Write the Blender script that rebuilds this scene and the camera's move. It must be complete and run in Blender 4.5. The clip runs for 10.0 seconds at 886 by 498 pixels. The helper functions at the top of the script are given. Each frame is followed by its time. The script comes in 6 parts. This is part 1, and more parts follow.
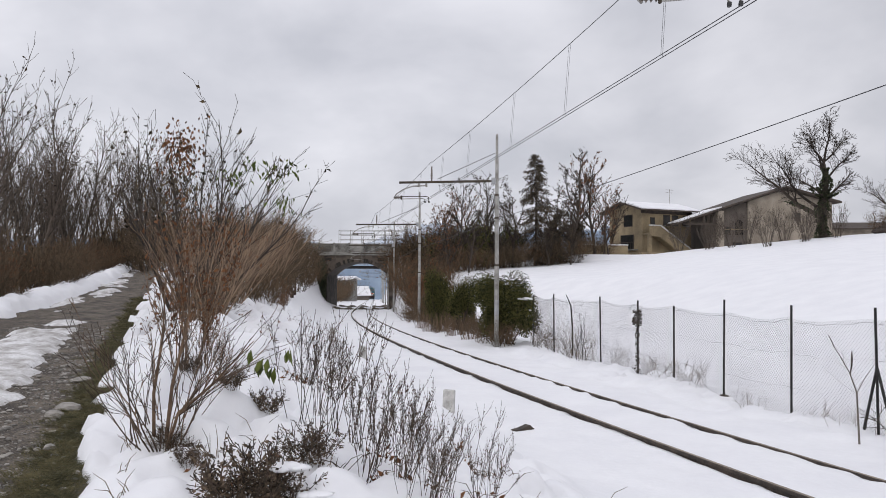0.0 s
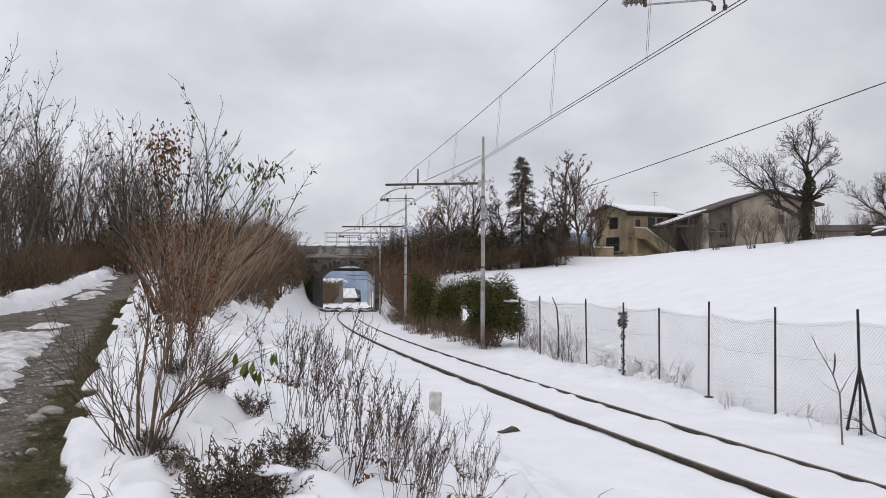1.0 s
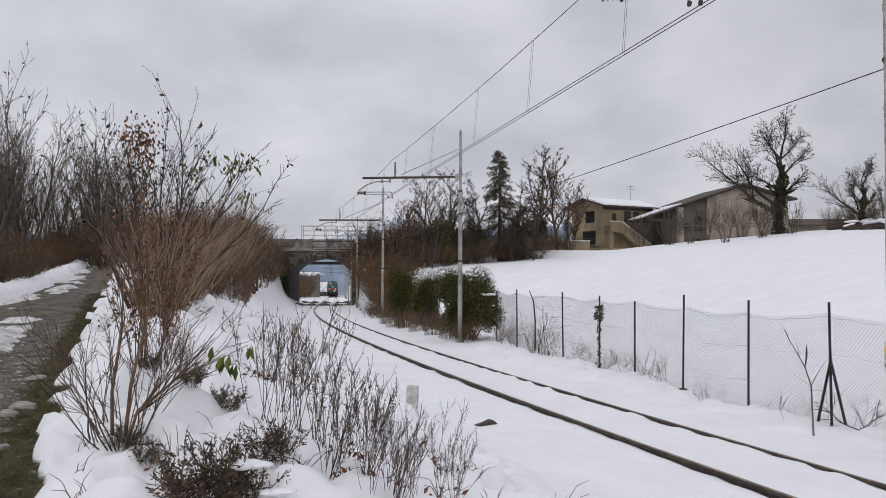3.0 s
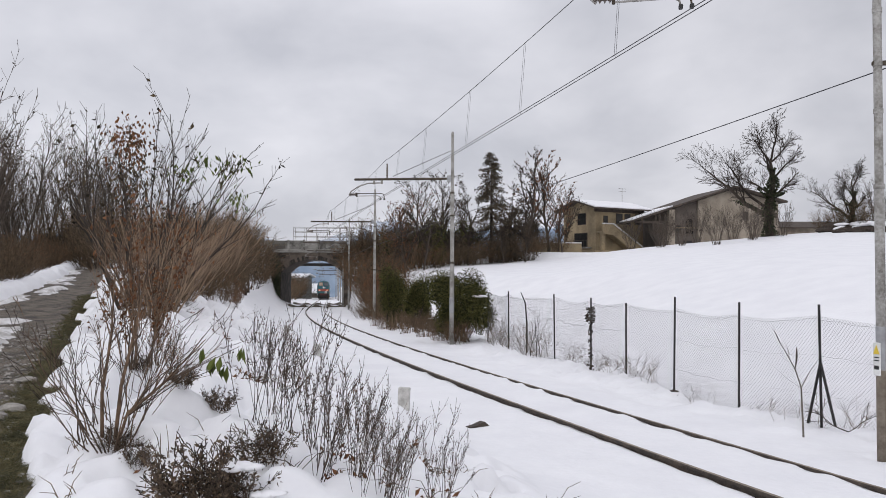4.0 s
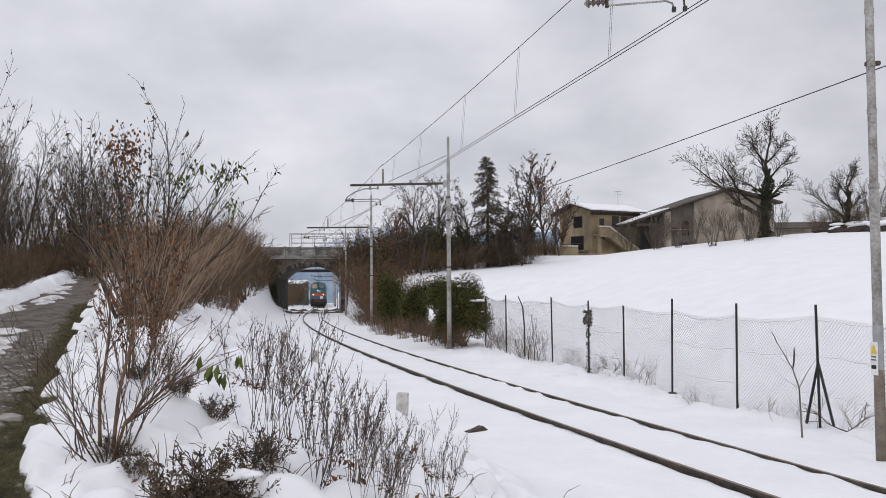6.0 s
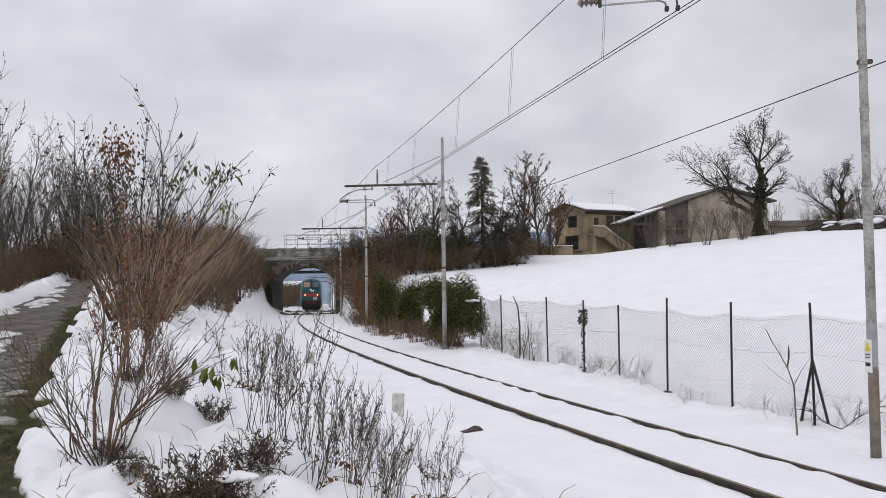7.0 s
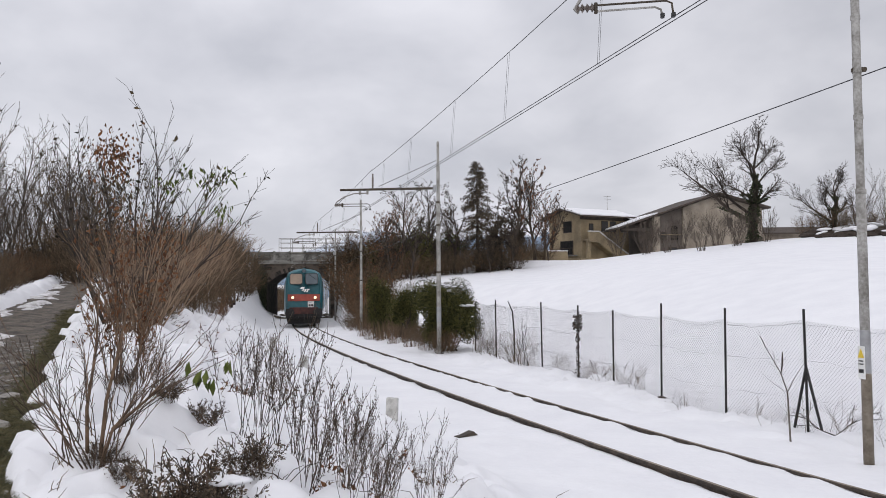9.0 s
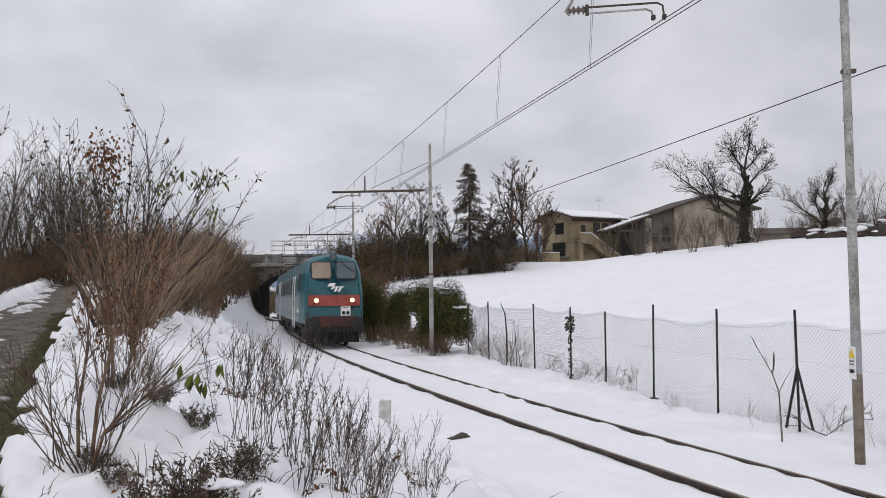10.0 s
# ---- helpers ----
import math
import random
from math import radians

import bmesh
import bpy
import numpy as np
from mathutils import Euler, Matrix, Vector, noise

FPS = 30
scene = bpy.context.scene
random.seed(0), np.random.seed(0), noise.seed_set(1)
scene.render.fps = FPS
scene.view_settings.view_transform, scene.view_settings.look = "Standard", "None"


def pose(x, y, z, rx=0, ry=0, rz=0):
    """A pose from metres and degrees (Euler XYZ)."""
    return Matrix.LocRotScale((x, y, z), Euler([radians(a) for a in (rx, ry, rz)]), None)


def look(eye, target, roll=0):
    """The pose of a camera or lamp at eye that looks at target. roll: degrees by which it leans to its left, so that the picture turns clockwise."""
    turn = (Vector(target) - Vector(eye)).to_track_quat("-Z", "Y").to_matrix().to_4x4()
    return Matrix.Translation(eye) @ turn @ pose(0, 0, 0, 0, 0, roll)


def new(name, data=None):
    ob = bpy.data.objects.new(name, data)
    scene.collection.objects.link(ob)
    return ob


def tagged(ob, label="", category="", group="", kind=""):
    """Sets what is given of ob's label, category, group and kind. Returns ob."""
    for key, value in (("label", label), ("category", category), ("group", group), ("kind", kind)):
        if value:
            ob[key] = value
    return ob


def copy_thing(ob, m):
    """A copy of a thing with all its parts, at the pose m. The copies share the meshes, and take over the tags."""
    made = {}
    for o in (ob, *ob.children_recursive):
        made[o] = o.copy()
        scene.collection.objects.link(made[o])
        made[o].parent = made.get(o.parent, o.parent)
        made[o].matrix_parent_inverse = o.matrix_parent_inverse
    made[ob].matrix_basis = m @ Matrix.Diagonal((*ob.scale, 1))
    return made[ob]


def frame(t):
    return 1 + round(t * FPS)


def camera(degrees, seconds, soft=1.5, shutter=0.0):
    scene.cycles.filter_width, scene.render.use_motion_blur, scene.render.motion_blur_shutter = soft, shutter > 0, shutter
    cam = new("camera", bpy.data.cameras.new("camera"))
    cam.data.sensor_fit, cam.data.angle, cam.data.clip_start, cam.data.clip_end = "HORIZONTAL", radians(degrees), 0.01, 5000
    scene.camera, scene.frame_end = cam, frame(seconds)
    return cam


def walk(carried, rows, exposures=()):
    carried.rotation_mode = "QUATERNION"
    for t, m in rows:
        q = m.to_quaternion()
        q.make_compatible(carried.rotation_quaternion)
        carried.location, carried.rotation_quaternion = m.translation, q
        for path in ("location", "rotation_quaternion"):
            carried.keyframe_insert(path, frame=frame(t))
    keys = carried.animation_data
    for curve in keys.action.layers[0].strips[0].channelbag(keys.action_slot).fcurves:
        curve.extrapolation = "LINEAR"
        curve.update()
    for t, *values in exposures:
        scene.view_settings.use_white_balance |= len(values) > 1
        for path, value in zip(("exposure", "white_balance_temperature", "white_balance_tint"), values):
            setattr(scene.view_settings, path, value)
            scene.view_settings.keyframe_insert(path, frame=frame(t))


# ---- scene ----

cam = camera(58.1, 10.0, soft=0.85)
EYE = 2.4
ROWS = [
    (0.0, 0.0, 2.1, -0.3), (0.5, -0.47, 2.21, -0.269), (1.0, -0.986, 2.266, -0.248), (1.5, -1.439, 2.238, -0.196),
    (2.0, -1.885, 2.046, -0.12), (2.5, -2.26, 1.933, -0.118), (3.0, -2.618, 1.809, -0.228), (3.7, -3.05, 1.87, -0.3), (4.5, -3.376, 2.06, -0.304),
    (5.0, -3.363, 2.16, -0.113), (5.5, -3.299, 2.262, 0.109), (6.2, -3.5, 2.27, 0.45), (7.0, -3.779, 2.296, 0.721), (7.5, -4.015, 2.464, 0.684),
    (8.0, -4.025, 2.505, 0.512), (8.5, -3.896, 2.512, 0.489), (9.0, -4.152, 2.617, 0.398), (9.5, -4.33, 2.714, 0.453), (10.0, -4.695, 2.751, 0.604),
]
walk(cam, [(t, pose(0, 0, EYE, 90 + pitch, roll, yaw)) for t, yaw, pitch, roll in ROWS], exposures=[(0.0, 0.0), (2.7, 0.0), (3.0, -0.19), (3.3, -0.19), (4.2, 0.0), (9.0, 0.0), (10.0, -0.07)])

# ---- sky and light: a bright overcast winter day ----
world = bpy.data.worlds.new("overcast_sky")
scene.world = world
world.use_nodes = True
wn, wl = world.node_tree.nodes, world.node_tree.links
wn.clear()
w_out, w_bg = wn.new("ShaderNodeOutputWorld"), wn.new("ShaderNodeBackground")
w_sky = wn.new("ShaderNodeTexSky")
w_sky.sky_type, w_sky.sun_disc = "NISHITA", False
w_sky.sun_elevation, w_sky.sun_rotation = radians(32), radians(150)
w_sky.air_density, w_sky.dust_density = 1.0, 3.0
w_scale = wn.new("ShaderNodeVectorMath")
w_scale.operation, w_scale.inputs["Scale"].default_value = "SCALE", 0.09
wl.new(w_sky.outputs["Color"], w_scale.inputs[0])
w_tc, w_sep = wn.new("ShaderNodeTexCoord"), wn.new("ShaderNodeSeparateXYZ")
wl.new(w_tc.outputs["Generated"], w_sep.inputs[0])
# the cloud deck is a plane far above: its pattern shrinks towards the horizon
w_up = wn.new("ShaderNodeMath")
w_up.operation, w_up.inputs[1].default_value = "MAXIMUM", 0.0
wl.new(w_sep.outputs["Z"], w_up.inputs[0])
w_add = wn.new("ShaderNodeMath")
w_add.operation, w_add.inputs[1].default_value = "ADD", 0.5
wl.new(w_up.outputs[0], w_add.inputs[0])
w_div = wn.new("ShaderNodeVectorMath")
w_div.operation = "DIVIDE"
w_comb = wn.new("ShaderNodeCombineXYZ")
for k in range(3):
    wl.new(w_add.outputs[0], w_comb.inputs[k])
wl.new(w_tc.outputs["Generated"], w_div.inputs[0])
wl.new(w_comb.outputs[0], w_div.inputs[1])
w_noise = wn.new("ShaderNodeTexNoise")
w_noise.inputs["Scale"].default_value, w_noise.inputs["Detail"].default_value = 2.6, 5.0
w_noise.inputs["Roughness"].default_value, w_noise.inputs["Distortion"].default_value = 0.5, 0.2
wl.new(w_div.outputs[0], w_noise.inputs["Vector"])
w_ramp = wn.new("ShaderNodeValToRGB")
w_ramp.color_ramp.elements[0].position, w_ramp.color_ramp.elements[0].color = 0.36, (0.57, 0.578, 0.638, 1)
w_ramp.color_ramp.elements[1].position, w_ramp.color_ramp.elements[1].color = 0.68, (0.83, 0.828, 0.887, 1)
wl.new(w_noise.outputs["Fac"], w_ramp.inputs["Fac"])
# brighter overhead, as under any overcast sky
w_grad = wn.new("ShaderNodeMapRange")
w_grad.inputs["From Min"].default_value, w_grad.inputs["From Max"].default_value = 0.3, 1.0
w_grad.inputs["To Min"].default_value, w_grad.inputs["To Max"].default_value = 1.0, 1.75
wl.new(w_up.outputs[0], w_grad.inputs["Value"])
w_lift = wn.new("ShaderNodeVectorMath")
w_lift.operation = "SCALE"
wl.new(w_ramp.outputs["Color"], w_lift.inputs[0])
w_side = wn.new("ShaderNodeMapRange")
w_side.inputs["From Min"].default_value, w_side.inputs["From Max"].default_value = 0.0, 0.6
w_side.inputs["To Min"].default_value, w_side.inputs["To Max"].default_value = 1.05, 0.9
wl.new(w_sep.outputs["X"], w_side.inputs["Value"])
w_deck = wn.new("ShaderNodeMath")
w_deck.operation = "MULTIPLY"
wl.new(w_grad.outputs["Result"], w_deck.inputs[0])
wl.new(w_side.outputs["Result"], w_deck.inputs[1])
wl.new(w_deck.outputs[0], w_lift.inputs["Scale"])
w_mix = wn.new("ShaderNodeMix")
w_mix.data_type, w_mix.inputs["Factor"].default_value = "RGBA", 0.94
wl.new(w_scale.outputs[0], w_mix.inputs["A"])
wl.new(w_lift.outputs[0], w_mix.inputs["B"])
wl.new(w_mix.outputs["Result"], w_bg.inputs["Color"])
w_bg.inputs["Strength"].default_value = 1.0
wl.new(w_bg.outputs[0], w_out.inputs["Surface"])
sun = new("sun", bpy.data.lights.new("sun", "SUN"))
sun.data.energy, sun.data.angle, sun.data.color = 0.45, radians(28), (1.0, 0.97, 0.93)
sun.matrix_world = look((-20, -34, 26), (0, 0, 0))


# ---- materials ----
def mat(name, color, color2=None, rough=0.8, metal=0.0, scale=6.0, bump=0.2, bump_scale=None, island=False, dist=0.02, detail=5.0, pick=0.0, grit=0.35):
    """A surface with two scales of colour variation and a fine relief, in object space metres."""
    m = bpy.data.materials.new(name)
    m.use_nodes = True
    n, l = m.node_tree.nodes, m.node_tree.links
    b = n["Principled BSDF"]
    b.inputs["Roughness"].default_value, b.inputs["Metallic"].default_value = rough, metal
    if rough > 0.9:
        b.inputs["Specular IOR Level"].default_value = 0.2
    c2 = color2 or tuple(c * 0.72 for c in color)
    tc = n.new("ShaderNodeTexCoord")
    big, fine = n.new("ShaderNodeTexNoise"), n.new("ShaderNodeTexNoise")
    big.inputs["Scale"].default_value, big.inputs["Detail"].default_value = scale, detail
    fine.inputs["Scale"].default_value, fine.inputs["Detail"].default_value = bump_scale or scale * 7, 4.0
    for t in (big, fine):
        l.new(tc.outputs["Object"], t.inputs["Vector"])
    ramp = n.new("ShaderNodeValToRGB")
    ramp.color_ramp.elements[0].position, ramp.color_ramp.elements[0].color = 0.32, (*c2, 1)
    ramp.color_ramp.elements[1].position, ramp.color_ramp.elements[1].color = 0.68, (*color, 1)
    add = n.new("ShaderNodeMath")
    add.operation = "MULTIPLY_ADD"
    add.inputs[1].default_value = grit
    l.new(fine.outputs["Fac"], add.inputs[0])
    sub = n.new("ShaderNodeMath")
    sub.operation = "MULTIPLY_ADD"
    sub.inputs[1].default_value, sub.inputs[2].default_value = 1.0, -grit / 2
    l.new(big.outputs["Fac"], sub.inputs[0])
    l.new(sub.outputs[0], add.inputs[2])
    src = add.outputs[0]
    if island:
        geo = n.new("ShaderNodeNewGeometry")
        isl = n.new("ShaderNodeMath")
        isl.operation = "MULTIPLY_ADD"
        isl.inputs[1].default_value = 0.5
        l.new(geo.outputs["Random Per Island"], isl.inputs[0])
        off = n.new("ShaderNodeMath")
        off.operation, off.inputs[1].default_value = "ADD", -0.25
        l.new(src, off.inputs[0])
        l.new(off.outputs[0], isl.inputs[2])
        src = isl.outputs[0]
    if pick:
        info = n.new("ShaderNodeObjectInfo")
        isl = n.new("ShaderNodeMath")
        isl.operation, isl.inputs[1].default_value = "MULTIPLY_ADD", pick
        l.new(info.outputs["Random"], isl.inputs[0])
        off = n.new("ShaderNodeMath")
        off.operation, off.inputs[1].default_value = "ADD", -pick / 2
        l.new(src, off.inputs[0])
        l.new(off.outputs[0], isl.inputs[2])
        src = isl.outputs[0]
    l.new(src, ramp.inputs["Fac"])
    l.new(ramp.outputs["Color"], b.inputs["Base Color"])
    if bump:
        bm_ = n.new("ShaderNodeBump")
        bm_.inputs["Strength"].default_value, bm_.inputs["Distance"].default_value = bump, dist
        l.new(fine.outputs["Fac"], bm_.inputs["Height"])
        l.new(bm_.outputs["Normal"], b.inputs["Normal"])
    return m


def glow(name, color, strength):
    m = bpy.data.materials.new(name)
    m.use_nodes = True
    b = m.node_tree.nodes["Principled BSDF"]
    b.inputs["Base Color"].default_value = (*color, 1)
    b.inputs["Emission Color"].default_value = (*color, 1)
    b.inputs["Emission Strength"].default_value = strength
    return m


SNOW = mat("snow", (0.81, 0.81, 0.825), (0.75, 0.75, 0.772), 0.6, scale=0.9, bump=0.28, bump_scale=9, dist=0.03)
SNOW.node_tree.nodes["Principled BSDF"].inputs["Subsurface Weight"].default_value = 0.0
DIRTY_SNOW = mat("trodden_dirty_snow", (0.76, 0.755, 0.76), (0.33, 0.31, 0.29), 0.7, scale=3.5, bump=0.7, bump_scale=22, dist=0.04, detail=7.0)
GRAVEL = mat("wet_gravel", (0.175, 0.145, 0.112), (0.045, 0.036, 0.028), 0.8, scale=3.0, bump=1.0, bump_scale=34, dist=0.06, detail=8.0, grit=1.1)
STONE = mat("stone", (0.34, 0.32, 0.29), (0.16, 0.15, 0.135), 0.85, scale=5, bump=0.5, island=True)
RAIL_SIDE = mat("rusty_rail", (0.085, 0.064, 0.048), (0.03, 0.024, 0.02), 0.75, 0.2, scale=7, bump=0.4)
RAIL_TOP = mat("worn_rail_head", (0.31, 0.25, 0.18), (0.14, 0.1, 0.07), 0.42, 0.75, scale=4, bump=0.1)
GALV = mat("galvanised_steel", (0.40, 0.41, 0.42), (0.27, 0.27, 0.275), 0.55, 0.35, scale=3.5, bump=0.15)
GALV_OLD = mat("weathered_grey_steel", (0.43, 0.42, 0.4), (0.17, 0.16, 0.14), 0.7, 0.1, scale=2.6, bump=0.25, bump_scale=26, grit=0.6)
STAINED = mat("stained_pole_foot", (0.25, 0.215, 0.17), (0.12, 0.095, 0.07), 0.75, 0.15, scale=6, bump=0.25)
RUST = mat("rust_brown_steel", (0.095, 0.074, 0.052), (0.045, 0.036, 0.028), 0.8, 0.2, scale=9, bump=0.3)
WIRE = mat("dark_wire", (0.075, 0.075, 0.08), (0.045, 0.045, 0.05), 0.6, 0.5, scale=5, bump=0)
MESH_WIRE = mat("fence_wire", (0.10, 0.095, 0.09), (0.055, 0.05, 0.047), 0.6, 0.4, scale=5, bump=0)
POST = mat("dark_fence_post", (0.04, 0.038, 0.037), (0.016, 0.015, 0.015), 0.7, 0.2, scale=12, bump=0.3)
CONCRETE = mat("old_concrete", (0.3, 0.29, 0.265), (0.085, 0.08, 0.07), 0.9, scale=1.6, bump=0.4, bump_scale=14, pick=0.3, grit=0.6)
MASONRY = mat("dark_masonry", (0.13, 0.105, 0.085), (0.038, 0.033, 0.028), 0.9, scale=2.0, bump=0.6, bump_scale=12, pick=0.7)
WHITE_MARK = mat("white_concrete", (0.62, 0.61, 0.58), (0.34, 0.33, 0.31), 0.85, scale=9, bump=0.3)
PLASTER_TAN = mat("tan_plaster", (0.35, 0.275, 0.165), (0.16, 0.125, 0.078), 0.9, scale=0.55, bump=0.3, bump_scale=9)
PLASTER_GREY = mat("grey_brown_plaster", (0.40, 0.345, 0.275), (0.19, 0.16, 0.125), 0.9, scale=0.6, bump=0.3, bump_scale=9)
DARK_WALL = mat("dark_brick_wall", (0.16, 0.135, 0.115), (0.09, 0.075, 0.065), 0.9, scale=0.8, bump=0.4, bump_scale=10)
EAVES = mat("dark_eaves_wood", (0.085, 0.065, 0.05), (0.045, 0.035, 0.03), 0.85, scale=3, bump=0.3)
DARK = mat("dark_opening", (0.02, 0.019, 0.018), (0.01, 0.01, 0.01), 0.95, scale=3, bump=0)
PANE = mat("dull_window_glass", (0.03, 0.028, 0.026), (0.015, 0.014, 0.013), 0.55, scale=2, bump=0)
TEAL = mat("teal_paint", (0.015, 0.112, 0.135), (0.011, 0.078, 0.095), 0.35, scale=2.2, bump=0.05)
TEAL_DARK = mat("dirty_teal_roof", (0.05, 0.115, 0.14), (0.03, 0.07, 0.085), 0.6, scale=1.5, bump=0.1)
TRAIN_GREY = mat("light_grey_paint", (0.27, 0.305, 0.315), (0.18, 0.205, 0.21), 0.45, scale=1.6, bump=0.05)
TRAIN_WHITE = mat("white_paint", (0.78, 0.78, 0.76), (0.62, 0.62, 0.6), 0.45, scale=4, bump=0.05)
TRAIN_RED = mat("faded_red_paint", (0.36, 0.07, 0.045), (0.23, 0.045, 0.03), 0.5, scale=3, bump=0.08)
TRAIN_RUST = mat("brown_red_headstock", (0.085, 0.024, 0.018), (0.018, 0.01, 0.009), 0.75, scale=3, bump=0.2)
UNDER = mat("grimy_underframe", (0.024, 0.022, 0.02), (0.009, 0.008, 0.008), 0.8, scale=5, bump=0.3)
CAB_GLASS = mat("cab_glass", (0.10, 0.125, 0.14), (0.08, 0.10, 0.115), 0.08, scale=1.5, bump=0)
BLIND = mat("beige_cab_blind", (0.34, 0.26, 0.19), (0.24, 0.18, 0.135), 0.6, scale=3, bump=0.05)
HEADLIGHT = glow("headlight_glow", (1.0, 0.76, 0.48), 1.3)
BARK = mat("grey_brown_bark", (0.13, 0.105, 0.085), (0.06, 0.05, 0.042), 0.95, scale=9, bump=0.4, island=True)
BARK_DARK = mat("dark_bark", (0.075, 0.06, 0.05), (0.032, 0.027, 0.023), 0.95, scale=9, bump=0.4, island=True)
DRY_GRASS = mat("dry_brown_grass", (0.21, 0.14, 0.085), (0.075, 0.048, 0.03), 0.9, scale=5, bump=0.2, island=True)
TWIG_TAN = mat("tan_stems", (0.31, 0.215, 0.14), (0.12, 0.08, 0.052), 0.9, scale=5, bump=0.2, island=True)
TWIG_RED = mat("red_brown_stems", (0.2, 0.128, 0.078), (0.05, 0.034, 0.024), 0.9, scale=5, bump=0.2, island=True)
TWIG_BROWN = mat("brown_brambles", (0.18, 0.13, 0.083), (0.048, 0.036, 0.025), 0.95, scale=4, bump=0.2, island=True)
WEED = mat("dead_weed_stalks", (0.125, 0.092, 0.07), (0.034, 0.027, 0.022), 0.95, scale=6, bump=0.2, island=True)
LEAF_DEAD = mat("dead_leaves", (0.215, 0.1, 0.048), (0.085, 0.04, 0.022), 0.92, scale=6, bump=0.2, island=True)
LEAF_MIX = mat("withered_green_brown_leaves", (0.115, 0.085, 0.05), (0.022, 0.019, 0.013), 0.92, scale=6, bump=0.2, island=True)
LEAF_LOW = mat("withered_brown_shrub_leaves", (0.17, 0.125, 0.085), (0.045, 0.036, 0.026), 0.92, scale=6, bump=0.2, island=True)
LEAF_GREEN = mat("yellow_green_leaves", (0.13, 0.155, 0.04), (0.055, 0.075, 0.02), 0.92, scale=6, bump=0.2, island=True)
LEAF_DARK = mat("dark_brown_leaves", (0.07, 0.05, 0.034), (0.018, 0.015, 0.012), 0.92, scale=6, bump=0.2, island=True)
IVY = mat("ivy_leaves", (0.12, 0.115, 0.035), (0.014, 0.018, 0.007), 0.92, scale=5, bump=0.2, island=True)
IVY_DARK = mat("dark_ivy_leaves", (0.05, 0.058, 0.022), (0.012, 0.016, 0.008), 0.9, scale=5, bump=0.2, island=True)
CONIFER = mat("brown_green_needles", (0.095, 0.068, 0.042), (0.028, 0.022, 0.015), 0.85, scale=3, bump=0.2, island=True)
GRASS = mat("winter_grass", (0.17, 0.145, 0.07), (0.055, 0.056, 0.026), 0.9, scale=5, bump=0.2, island=True)
# distance haze is mixed into the blue and pale hill colours
HILL = mat("haze_tinted_hillside", (0.27, 0.34, 0.43), (0.17, 0.225, 0.30), 1.0, scale=0.012, bump=0)
HILL_SNOW = mat("haze_tinted_snowy_mountain", (0.60, 0.64, 0.70), (0.33, 0.38, 0.46), 1.0, scale=0.008, bump=0)
PALE_BARK = mat("pale_bare_wood", (0.2, 0.175, 0.15), (0.1, 0.085, 0.07), 0.9, scale=9, bump=0.3)
YELLOW = mat("yellow_sign", (0.75, 0.55, 0.05), (0.6, 0.43, 0.04), 0.5, scale=8, bump=0)
BLACK = mat("black_paint", (0.02, 0.02, 0.02), (0.012, 0.012, 0.012), 0.5, scale=8, bump=0)
PORCELAIN = mat("brown_grey_insulator", (0.20, 0.17, 0.15), (0.11, 0.09, 0.08), 0.3, scale=8, bump=0)


